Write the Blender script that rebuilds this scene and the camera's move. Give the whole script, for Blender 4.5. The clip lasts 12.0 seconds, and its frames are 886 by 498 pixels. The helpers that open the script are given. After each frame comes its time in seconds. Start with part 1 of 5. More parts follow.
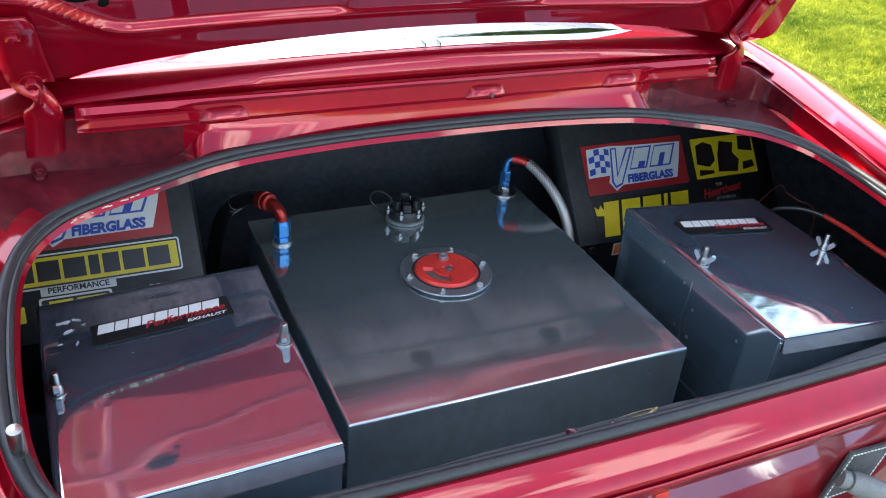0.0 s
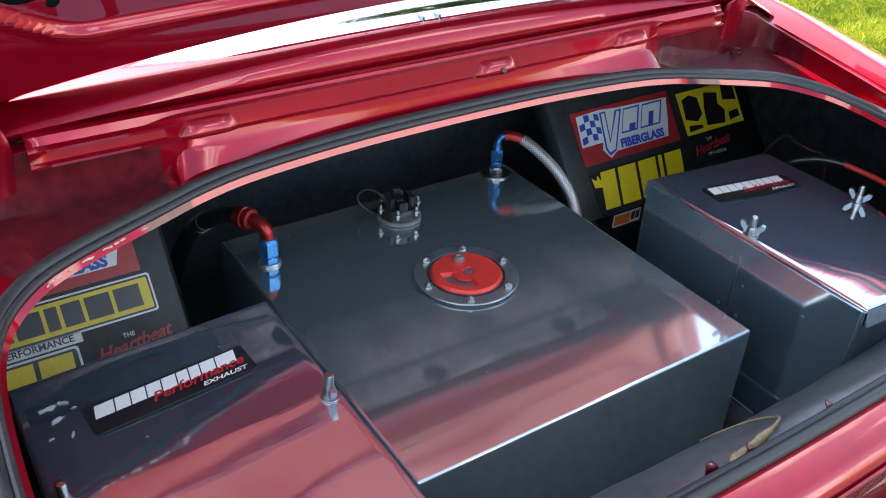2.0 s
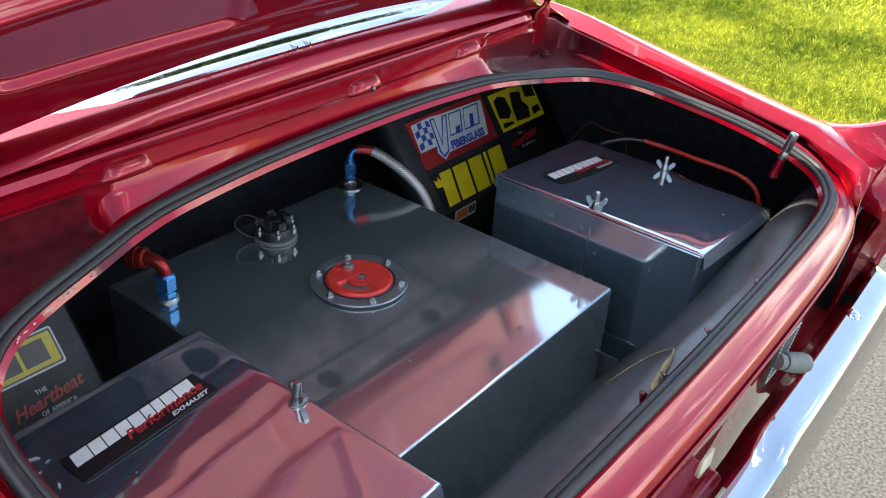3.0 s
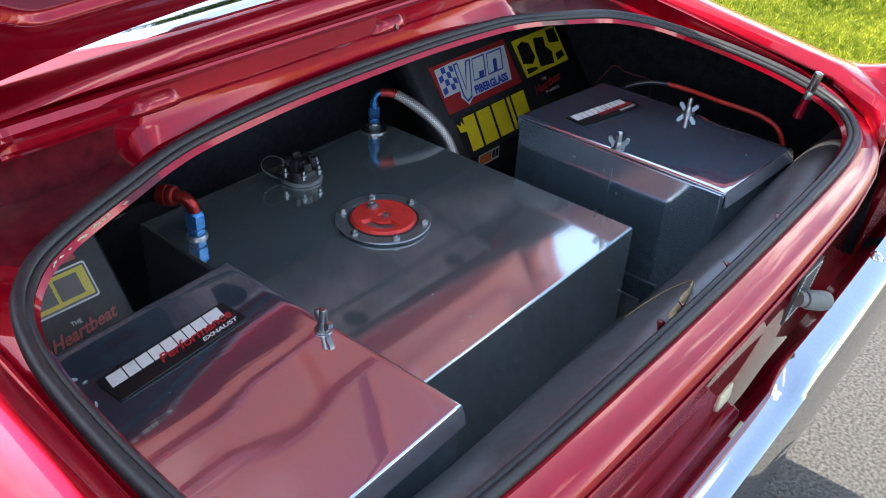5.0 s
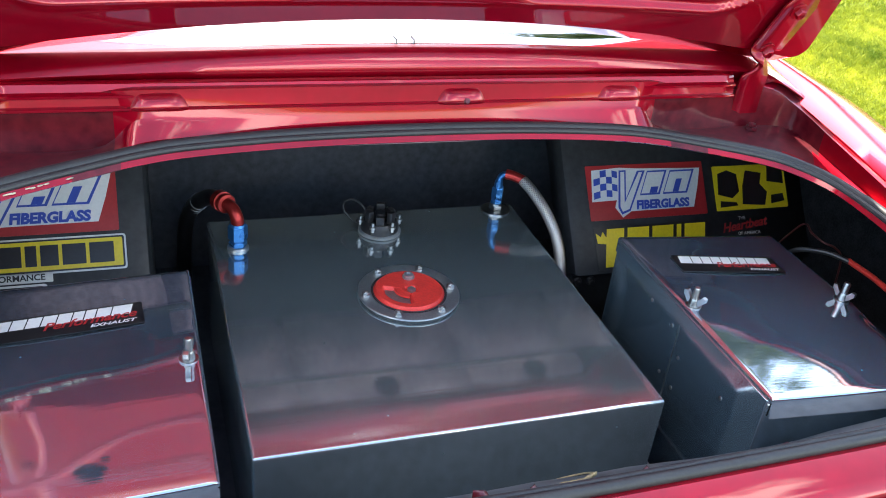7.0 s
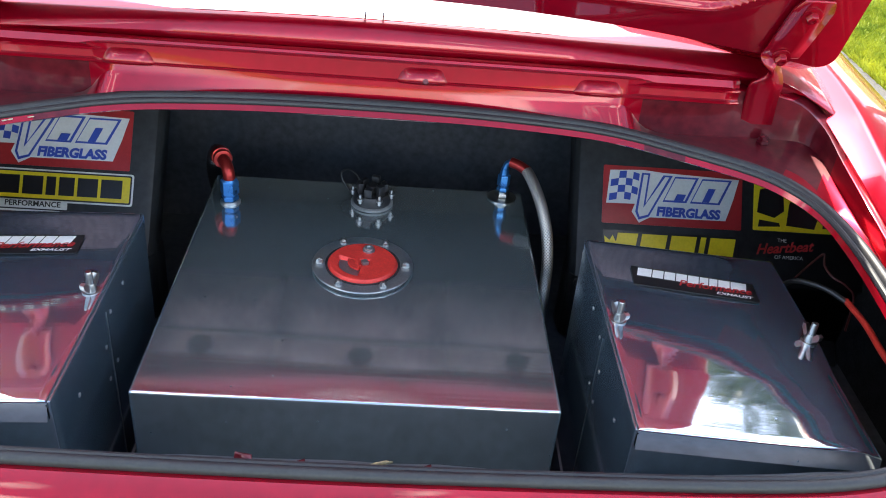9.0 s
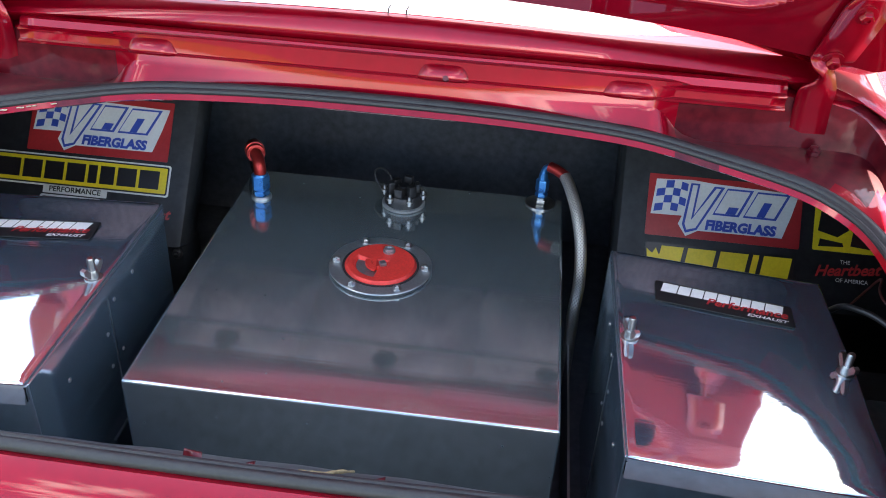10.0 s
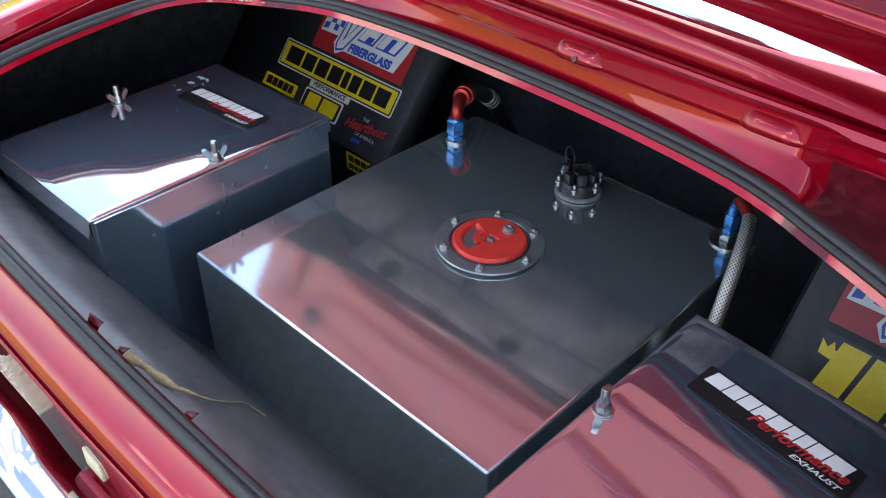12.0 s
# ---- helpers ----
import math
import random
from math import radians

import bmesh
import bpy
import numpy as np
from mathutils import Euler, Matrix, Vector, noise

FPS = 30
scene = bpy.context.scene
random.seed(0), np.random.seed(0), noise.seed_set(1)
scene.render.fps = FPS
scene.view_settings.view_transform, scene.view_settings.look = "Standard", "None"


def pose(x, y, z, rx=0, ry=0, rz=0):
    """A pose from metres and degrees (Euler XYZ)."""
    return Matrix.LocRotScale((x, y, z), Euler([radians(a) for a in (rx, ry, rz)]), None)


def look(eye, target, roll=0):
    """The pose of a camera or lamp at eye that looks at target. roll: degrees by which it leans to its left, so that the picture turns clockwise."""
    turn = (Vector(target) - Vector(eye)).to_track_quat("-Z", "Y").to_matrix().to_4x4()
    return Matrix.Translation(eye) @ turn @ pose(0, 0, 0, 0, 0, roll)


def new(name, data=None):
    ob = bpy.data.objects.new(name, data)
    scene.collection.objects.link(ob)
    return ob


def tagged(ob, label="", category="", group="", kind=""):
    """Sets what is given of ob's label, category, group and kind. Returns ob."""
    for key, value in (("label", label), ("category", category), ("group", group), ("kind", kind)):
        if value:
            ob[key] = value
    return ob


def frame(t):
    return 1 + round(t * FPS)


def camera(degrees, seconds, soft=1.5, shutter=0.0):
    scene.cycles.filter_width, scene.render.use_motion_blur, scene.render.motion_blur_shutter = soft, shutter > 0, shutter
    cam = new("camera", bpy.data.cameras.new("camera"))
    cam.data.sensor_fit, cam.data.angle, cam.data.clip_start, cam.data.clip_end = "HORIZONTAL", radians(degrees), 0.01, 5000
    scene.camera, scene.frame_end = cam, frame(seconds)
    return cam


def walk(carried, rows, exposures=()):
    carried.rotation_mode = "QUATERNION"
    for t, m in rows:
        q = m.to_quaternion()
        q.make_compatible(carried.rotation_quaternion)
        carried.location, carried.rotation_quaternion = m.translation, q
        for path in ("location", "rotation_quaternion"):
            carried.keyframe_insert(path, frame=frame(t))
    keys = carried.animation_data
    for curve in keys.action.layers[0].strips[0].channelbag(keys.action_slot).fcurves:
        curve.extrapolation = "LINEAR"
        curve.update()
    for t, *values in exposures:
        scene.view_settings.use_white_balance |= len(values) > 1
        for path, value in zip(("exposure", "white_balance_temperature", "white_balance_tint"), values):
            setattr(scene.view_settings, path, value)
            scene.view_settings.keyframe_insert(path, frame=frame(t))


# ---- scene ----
cam = camera(52.5, 12.0, soft=1.0)
PATH = [
    (0, (-0.533, -0.779, 1.521), (0.231, 0.768, 0.509), 5.0),
    (0.5, (-0.538, -0.772, 1.517), (0.238, 0.769, 0.506), 5.1),
    (1, (-0.558, -0.753, 1.51), (0.26, 0.769, 0.503), 5.0),
    (1.5, (-0.576, -0.646, 1.467), (0.37, 0.795, 0.452), 5.5),
    (2, (-0.612, -0.532, 1.472), (0.357, 0.85, 0.399), 3.0),
    (2.5, (-0.708, -0.488, 1.482), (0.509, 0.696, 0.425), 4.2),
    (3, (-0.82, -0.476, 1.501), (0.563, 0.553, 0.487), 4.1),
    (3.5, (-0.846, -0.487, 1.496), (0.568, 0.528, 0.512), 3.8),
    (3.7, (-0.852, -0.492, 1.498), (0.55, 0.501, 0.473), 4.0),
    (5.3, (-0.835, -0.509, 1.481), (0.449, 0.559, 0.38), 3.5),
    (5.5, (-0.796, -0.554, 1.487), (0.442, 0.586, 0.406), 4.6),
    (6, (-0.641, -0.72, 1.499), (0.367, 0.641, 0.435), 6.5),
    (6.5, (-0.518, -0.772, 1.486), (0.259, 0.747, 0.442), 6.2),
    (7, (-0.343, -0.724, 1.471), (0.28, 0.895, 0.475), 6.5),
    (7.2, (-0.311, -0.712, 1.475), (0.312, 0.905, 0.478), 7.2),
    (8.8, (0.003, -0.767, 1.501), (0.215, 0.909, 0.431), 6.7),
    (9, (0.041, -0.788, 1.506), (0.155, 0.893, 0.428), 5.4),
    (9.5, (0.099, -0.803, 1.506), (0.023, 0.876, 0.422), 2.3),
    (10, (0.173, -0.744, 1.485), (0.032, 0.933, 0.404), 3.4),
    (10.5, (0.267, -0.627, 1.48), (-0.062, 0.956, 0.303), 2.2),
    (11, (0.381, -0.547, 1.482), (-0.195, 0.955, 0.293), 1.7),
    (11.5, (0.547, -0.469, 1.479), (-0.38, 0.846, 0.291), 1.3),
    (12, (0.619, -0.441, 1.478), (-0.498, 0.711, 0.284), 0.7),
]
walk(cam, [(t, look(eye, target, roll)) for t, eye, target, roll in PATH], exposures=((0, 2.34, 6900, 7), (1.5, 2.42, 7000, 7), (2.5, 2.13, 7200, 7), (3.5, 1.93, 7300, 8), (5.5, 1.97, 6900, 9), (6.5, 2.17, 6900, 8), (7, 2.56, 7100, 8), (9, 2.44, 7100, 9), (9.5, 2.27, 7100, 10), (10.5, 2.80, 7200, 11), (11.2, 2.95, 7300, 12), (12, 2.28, 7400, 12)))

# ---- world, sun and exposure ----
SUN = Vector((0.07, 0.56, 0.83)).normalized()
world = bpy.data.worlds.new("world")
scene.world = world
world.use_nodes = True
wn, wl = world.node_tree.nodes, world.node_tree.links
wn.clear()
w_out = wn.new("ShaderNodeOutputWorld")
w_bg = wn.new("ShaderNodeBackground")
w_sky = wn.new("ShaderNodeTexSky")
w_sky.sky_type = "NISHITA"
w_sky.sun_disc = False
w_sky.sun_elevation = math.asin(SUN.z)
w_sky.sun_rotation = math.atan2(SUN.x, SUN.y)
w_co = wn.new("ShaderNodeTexCoord")
w_cloud = wn.new("ShaderNodeTexNoise")
w_cloud.inputs["Scale"].default_value = 3.2
w_cloud.inputs["Detail"].default_value = 7
w_cloud.inputs["Roughness"].default_value = 0.58
w_ramp = wn.new("ShaderNodeValToRGB")
w_ramp.color_ramp.elements[0].position = 0.56
w_ramp.color_ramp.elements[1].position = 0.63
w_mix = wn.new("ShaderNodeMix")
w_mix.data_type = "RGBA"
w_mix.inputs["B"].default_value = (11.2, 11.4, 11.7, 1)
wl.new(w_co.outputs["Generated"], w_cloud.inputs["Vector"])
wl.new(w_cloud.outputs["Fac"], w_ramp.inputs["Fac"])
wl.new(w_ramp.outputs["Color"], w_mix.inputs["Factor"])
wl.new(w_sky.outputs["Color"], w_mix.inputs["A"])
wl.new(w_mix.outputs["Result"], w_bg.inputs["Color"])
w_bg.inputs["Strength"].default_value = 0.14
wl.new(w_bg.outputs["Background"], w_out.inputs["Surface"])
sun_data = bpy.data.lights.new("sun", "SUN")
sun_data.energy, sun_data.angle, sun_data.color = 3.0, radians(0.5), (1.0, 0.95, 0.88)
sun = new("sun", sun_data)
sun.matrix_world = look(SUN * 10, (0, 0, 0))


# ---- materials ----
def material(name, colour, rough=0.5, metal=0.0, coat=0.0, spec=0.5, vary=0.0, scale=20.0, bump=0.0, bump_scale=200.0, second=None, trans=0.0):
    """A Principled material with colour variation at two scales, roughness variation and fine relief."""
    m = bpy.data.materials.new(name)
    m.use_nodes = True
    n, l = m.node_tree.nodes, m.node_tree.links
    p = n["Principled BSDF"]
    p.inputs["Base Color"].default_value = (*colour, 1)
    p.inputs["Roughness"].default_value = rough
    p.inputs["Metallic"].default_value = metal
    p.inputs["Coat Weight"].default_value = coat
    p.inputs["Coat Roughness"].default_value = 0.03
    p.inputs["Specular IOR Level"].default_value = spec
    p.inputs["Transmission Weight"].default_value = trans
    co = n.new("ShaderNodeTexCoord")
    if vary or second:
        a = n.new("ShaderNodeTexNoise")
        a.inputs["Scale"].default_value, a.inputs["Detail"].default_value = scale, 6
        b = n.new("ShaderNodeTexNoise")
        b.inputs["Scale"].default_value, b.inputs["Detail"].default_value = scale * 9, 4
        add = n.new("ShaderNodeMath")
        add.operation = "ADD"
        mr = n.new("ShaderNodeMapRange")
        mr.inputs["From Min"].default_value, mr.inputs["From Max"].default_value = 0.75, 1.25
        mix = n.new("ShaderNodeMix")
        mix.data_type = "RGBA"
        other = second or tuple(min(1, c * (1 + vary)) for c in colour)
        mix.inputs["A"].default_value = (*(c * (1 - vary) for c in colour), 1)
        mix.inputs["B"].default_value = (*other, 1)
        l.new(co.outputs["Object"], a.inputs["Vector"])
        l.new(co.outputs["Object"], b.inputs["Vector"])
        l.new(a.outputs["Fac"], add.inputs[0])
        l.new(b.outputs["Fac"], add.inputs[1])
        l.new(add.outputs[0], mr.inputs["Value"])
        l.new(mr.outputs["Result"], mix.inputs["Factor"])
        l.new(mix.outputs["Result"], p.inputs["Base Color"])
        rr = n.new("ShaderNodeMapRange")
        rr.inputs["To Min"].default_value, rr.inputs["To Max"].default_value = rough * 0.8, min(1, rough * 1.25)
        l.new(a.outputs["Fac"], rr.inputs["Value"])
        l.new(rr.outputs["Result"], p.inputs["Roughness"])
    if bump:
        t = n.new("ShaderNodeTexNoise")
        t.inputs["Scale"].default_value, t.inputs["Detail"].default_value = bump_scale, 5
        bp = n.new("ShaderNodeBump")
        bp.inputs["Strength"].default_value, bp.inputs["Distance"].default_value = bump, 0.002
        l.new(co.outputs["Object"], t.inputs["Vector"])
        l.new(t.outputs["Fac"], bp.inputs["Height"])
        l.new(bp.outputs["Normal"], p.inputs["Normal"])
    return m


def sheet_metal(name, colour, dust, rough, wave, wave_scale, haze, grain=(3.0, 260.0, 260.0)):
    """Mill-finish aluminium: stretched rolling grain, smears and shallow waves that bend what it mirrors."""
    m = bpy.data.materials.new(name)
    m.use_nodes = True
    n, l = m.node_tree.nodes, m.node_tree.links
    p = n["Principled BSDF"]
    p.inputs["Metallic"].default_value = 1.0
    dull = n.new("ShaderNodeBsdfPrincipled")
    dull.inputs["Metallic"].default_value, dull.inputs["Roughness"].default_value = 0.55, 0.5
    blend = n.new("ShaderNodeMixShader")
    l.new(p.outputs["BSDF"], blend.inputs[1])
    l.new(dull.outputs["BSDF"], blend.inputs[2])
    l.new(blend.outputs["Shader"], n["Material Output"].inputs["Surface"])
    co = n.new("ShaderNodeTexCoord")
    mp = n.new("ShaderNodeMapping")
    mp.inputs["Scale"].default_value = grain
    g = n.new("ShaderNodeTexNoise")
    g.inputs["Scale"].default_value, g.inputs["Detail"].default_value = 1.0, 3
    smear = n.new("ShaderNodeTexNoise")
    smear.inputs["Scale"].default_value, smear.inputs["Detail"].default_value = 9.0, 5
    l.new(co.outputs["Object"], mp.inputs["Vector"])
    l.new(mp.outputs["Vector"], g.inputs["Vector"])
    l.new(co.outputs["Object"], smear.inputs["Vector"])
    both = n.new("ShaderNodeMath")
    both.operation = "ADD"
    l.new(g.outputs["Fac"], both.inputs[0])
    l.new(smear.outputs["Fac"], both.inputs[1])
    rr = n.new("ShaderNodeMapRange")
    rr.inputs["From Min"].default_value, rr.inputs["From Max"].default_value = 0.7, 1.3
    rr.inputs["To Min"].default_value, rr.inputs["To Max"].default_value = rough * 0.75, rough * 1.45
    l.new(both.outputs[0], rr.inputs["Value"])
    l.new(rr.outputs["Result"], p.inputs["Roughness"])
    cm = n.new("ShaderNodeMix")
    cm.data_type = "RGBA"
    cm.inputs["A"].default_value = (*(c * 0.97 for c in colour), 1)
    cm.inputs["B"].default_value = (*(min(1, c * 1.03) for c in colour), 1)
    l.new(smear.outputs["Fac"], cm.inputs["Factor"])
    l.new(cm.outputs["Result"], p.inputs["Base Color"])
    dull.inputs["Base Color"].default_value = (*dust, 1)
    film = n.new("ShaderNodeMapRange")
    film.inputs["To Min"].default_value, film.inputs["To Max"].default_value = haze * 0.85, haze * 1.15
    l.new(smear.outputs["Fac"], film.inputs["Value"])
    speck = n.new("ShaderNodeTexVoronoi")
    speck.inputs["Scale"].default_value = 46.0
    l.new(co.outputs["Object"], speck.inputs["Vector"])
    dot = n.new("ShaderNodeMapRange")
    dot.inputs["From Min"].default_value, dot.inputs["From Max"].default_value = 0.075, 0.05
    dot.inputs["To Max"].default_value = 0.8
    l.new(speck.outputs["Distance"], dot.inputs["Value"])
    rare = n.new("ShaderNodeMath")
    rare.operation = "MULTIPLY"
    pick = n.new("ShaderNodeMapRange")
    pick.inputs["From Min"].default_value, pick.inputs["From Max"].default_value = 0.6, 0.9
    l.new(speck.outputs["Color"], pick.inputs["Value"])
    l.new(dot.outputs["Result"], rare.inputs[0])
    l.new(pick.outputs["Result"], rare.inputs[1])
    most = n.new("ShaderNodeMath")
    most.operation = "MAXIMUM"
    l.new(film.outputs["Result"], most.inputs[0])
    l.new(rare.outputs[0], most.inputs[1])
    l.new(most.outputs[0], blend.inputs[0])
    wv = n.new("ShaderNodeTexNoise")
    wv.inputs["Scale"].default_value, wv.inputs["Detail"].default_value = wave_scale, 1.6
    along = n.new("ShaderNodeMapping")
    along.inputs["Scale"].default_value = (0.42, 1.25, 1.0)
    along.inputs["Rotation"].default_value = (0, 0, 0.12)
    l.new(co.outputs["Object"], along.inputs["Vector"])
    l.new(along.outputs["Vector"], wv.inputs["Vector"])
    b1 = n.new("ShaderNodeBump")
    b1.inputs["Strength"].default_value, b1.inputs["Distance"].default_value = 1.0, wave
    l.new(wv.outputs["Fac"], b1.inputs["Height"])
    b2 = n.new("ShaderNodeBump")
    b2.inputs["Strength"].default_value, b2.inputs["Distance"].default_value = 0.03, 0.001
    l.new(g.outputs["Fac"], b2.inputs["Height"])
    l.new(b1.outputs["Normal"], b2.inputs["Normal"])
    l.new(b2.outputs["Normal"], p.inputs["Normal"])
    l.new(b2.outputs["Normal"], dull.inputs["Normal"])
    return m


PAINT = material("red_paint", (0.300, 0.0015, 0.0140), 0.36, 0.62, 1.0, spec=0.05, vary=0.10, scale=6, bump=0.02, bump_scale=30)
# dusty red paint, darkened in its colour for shade in the hinge wells
JAMB = material("dusty_shaded_jamb_paint", (0.085, 0.0015, 0.008), 0.38, 0.2, 0.6, spec=.2, vary=0.3, scale=7, second=(0.13, 0.007, 0.014), bump=0.05, bump_scale=50)
TANK = sheet_metal("tank_aluminium", (0.75, 0.785, 0.79), (0.31, 0.40, 0.42), 0.085, 0.0026, 5.0, 0.28)
BOXM = sheet_metal("box_aluminium", (0.71, 0.74, 0.76), (0.25, 0.36, 0.49), 0.045, 0.0050, 5.0, 0.16)
WALLM = sheet_metal("box_wall_aluminium", (0.62, 0.71, 0.77), (0.19, 0.30, 0.39), 0.10, 0.0012, 6.0, 0.20)
STEEL = material("plated_steel", (0.38, 0.39, 0.385), 0.30, 1.0, vary=0.12, scale=60)
FLANGE = material("zinc_flange", (0.40, 0.44, 0.45), 0.33, 0.85, vary=0.12, scale=40)
CHROME = material("chrome", (0.60, 0.61, 0.62), 0.05, 1.0, vary=0.03, scale=15, bump=0.02, bump_scale=25)
RUBBER = material("seal_rubber", (0.020, 0.022, 0.024), 0.48, vary=0.25, scale=30, bump=0.08, bump_scale=300)
BLACK = material("black_liner", (0.055, 0.060, 0.068), 0.62, vary=0.35, scale=8, bump=0.15, bump_scale=250)
# darker copy of the black liner; its colour carries the shade at the sides
SIDE_LINER = material("shaded_side_liner", (0.021, 0.022, 0.024), 0.95, spec=0.05, vary=0.4, scale=40, bump=0.4, bump_scale=400)
VINYL = material("black_vinyl", (0.075, 0.084, 0.090), 0.37, spec=0.8, vary=0.32, scale=7, bump=0.10, bump_scale=55)
PANEL = material("black_panel_paint", (0.024, 0.026, 0.028), 0.42, spec=0.3, vary=0.3, scale=9, bump=0.03, bump_scale=120)
PLASTIC = material("black_plastic", (0.015, 0.015, 0.016), 0.4, vary=0.3, scale=60)
RED_CAP = material("red_anodised_cap", (0.72, 0.045, 0.035), 0.45, 0.25, vary=0.12, scale=40)
RED_AN = material("red_anodised", (0.36, 0.030, 0.026), 0.30, 0.7, vary=0.15, scale=60)
BLUE_AN = material("blue_anodised", (0.045, 0.20, 0.46), 0.28, 0.75, vary=0.15, scale=60)
WIRE_RED = material("red_cable_jacket", (0.5, 0.03, 0.02), 0.45, vary=0.2, scale=50)
WIRE_DARK = material("dark_red_cable", (0.06, 0.009, 0.009), 0.5, vary=0.2, scale=50)
GREY_RUBBER = material("grey_rubber", (0.16, 0.17, 0.17), 0.6, vary=0.2, scale=50)
TAPE = material("pale_tape", (0.62, 0.58, 0.42), 0.6, vary=0.15, scale=40)
RESIDUE = material("dry_residue", (0.50, 0.52, 0.52), 0.6, vary=0.3, scale=90)
HOLE = material("unlit_cavity", (0.006, 0.006, 0.006), 0.95, spec=0.02, vary=0.2)
S_BLACK = material("sticker_black", (0.012, 0.012, 0.013), 0.3, vary=0.2, scale=30)
S_WHITE = material("sticker_white", (0.64, 0.65, 0.63), 0.35, vary=0.06, scale=30)
S_RED = material("sticker_red", (0.36, 0.022, 0.024), 0.35, vary=0.1, scale=30)
S_YELLOW = material("sticker_yellow", (0.72, 0.55, 0.02), 0.35, vary=0.08, scale=30)
S_BLUE = material("sticker_blue", (0.03, 0.07, 0.35), 0.35, vary=0.1, scale=30)
S_GREY = material("sticker_grey", (0.42, 0.44, 0.45), 0.35, vary=0.1, scale=30)
S_ORANGE = material("sticker_orange", (0.7, 0.16, 0.03), 0.35, vary=0.1, scale=30)
DRY = material("dry_strap", (0.31, 0.245, 0.13), 0.8, vary=0.35, scale=60, bump=0.3)
ASPHALT = material("asphalt", (0.036, 0.035, 0.034), 0.9, spec=0.2, vary=0.45, scale=110, second=(0.155, 0.150, 0.140), bump=1.0, bump_scale=330)
SOIL = material("lawn_soil", (0.11, 0.155, 0.025), 0.9, spec=0.1, vary=0.3, scale=5, second=(0.23, 0.26, 0.04))
GRASS = material("grass_blades", (0.22, 0.32, 0.03), 0.6, spec=0.15, vary=0.3, scale=1.6, second=(0.58, 0.58, 0.07))
BARK = material("tree_bark", (0.10, 0.075, 0.05), 0.9, vary=0.4, scale=6, bump=0.6, bump_scale=25)
LEAF = material("tree_leaves", (0.045, 0.085, 0.020), 0.55, spec=0.3, vary=0.4, scale=0.8, second=(0.10, 0.14, 0.035))
PRIMER = material("dull_underside_paint", (0.36, 0.25, 0.265), 0.5, vary=0.35, scale=14, bump=0.1)
GLASS = material("window_glass", (0.5, 0.62, 0.60), 0.02, 0.0, spec=0.8, trans=0.6)


def braid_material():
    """Braided stainless sleeve: crossing diagonal strands, dark in the gaps."""
    m = bpy.data.materials.new("steel_braid")
    m.use_nodes = True
    n, l = m.node_tree.nodes, m.node_tree.links
    p = n["Principled BSDF"]
    p.inputs["Metallic"].default_value = 0.9
    p.inputs["Roughness"].default_value = 0.35
    uv = n.new("ShaderNodeUVMap")
    waves = []
    for angle in (45, -45):
        mp = n.new("ShaderNodeMapping")
        mp.inputs["Rotation"].default_value = (0, 0, radians(angle))
        w = n.new("ShaderNodeTexWave")
        w.inputs["Scale"].default_value = 1.0
        l.new(uv.outputs["UV"], mp.inputs["Vector"])
        l.new(mp.outputs["Vector"], w.inputs["Vector"])
        waves.append(w)
    mx = n.new("ShaderNodeMath")
    mx.operation = "MAXIMUM"
    l.new(waves[0].outputs["Fac"], mx.inputs[0])
    l.new(waves[1].outputs["Fac"], mx.inputs[1])
    cr = n.new("ShaderNodeValToRGB")
    cr.color_ramp.elements[0].color, cr.color_ramp.elements[0].position = (0.22, 0.20, 0.18, 1), 0.35
    cr.color_ramp.elements[1].color, cr.color_ramp.elements[1].position = (0.66, 0.63, 0.58, 1), 0.85
    l.new(mx.outputs[0], cr.inputs["Fac"])
    l.new(cr.outputs["Color"], p.inputs["Base Color"])
    b = n.new("ShaderNodeBump")
    b.inputs["Strength"].default_value, b.inputs["Distance"].default_value = 0.7, 0.001
    l.new(mx.outputs[0], b.inputs["Height"])
    l.new(b.outputs["Normal"], p.inputs["Normal"])
    return m


BRAID = braid_material()


# ---- builders ----
def ease(v):
    v = max(0.0, min(1.0, v))
    return v * v * (3 - 2 * v)


def thing(name, at, label, category, group="", kind=""):
    ob = new(name)
    ob.location = at
    ob.empty_display_size = 0.05
    return tagged(ob, label, category, group, kind)


def link_mesh(name, mesh, parent, label=""):
    ob = new(name, mesh)
    if parent is not None:
        ob.parent = parent
        # parts keep their mesh in world places: only an Empty at the top is moved
        ob.matrix_parent_inverse = Matrix.Translation(-parent.location)
    return tagged(ob, label) if label else ob


def part(name, bm, mats, parent, label="", smooth=True, flat=False):
    """Links a bmesh, built in world places, as one mesh object."""
    mesh = bpy.data.meshes.new(name)
    bm.normal_update()
    bm.to_mesh(mesh)
    bm.free()
    for m in mats if isinstance(mats, (list, tuple)) else [mats]:
        mesh.materials.append(m)
    if smooth:
        mesh.shade_smooth()
        mesh.set_sharp_from_angle(angle=radians(35))
        if flat:
            # broad sheets stay plane: their edges are creased against the rolled corners
            mark = mesh.attributes.get("sharp_edge") or mesh.attributes.new("sharp_edge", "BOOLEAN", "EDGE")
            for poly in mesh.polygons:
                if poly.area > 0.003:
                    for k in poly.loop_indices:
                        mark.data[mesh.loops[k].edge_index].value = True
    return link_mesh(name, mesh, parent, label)


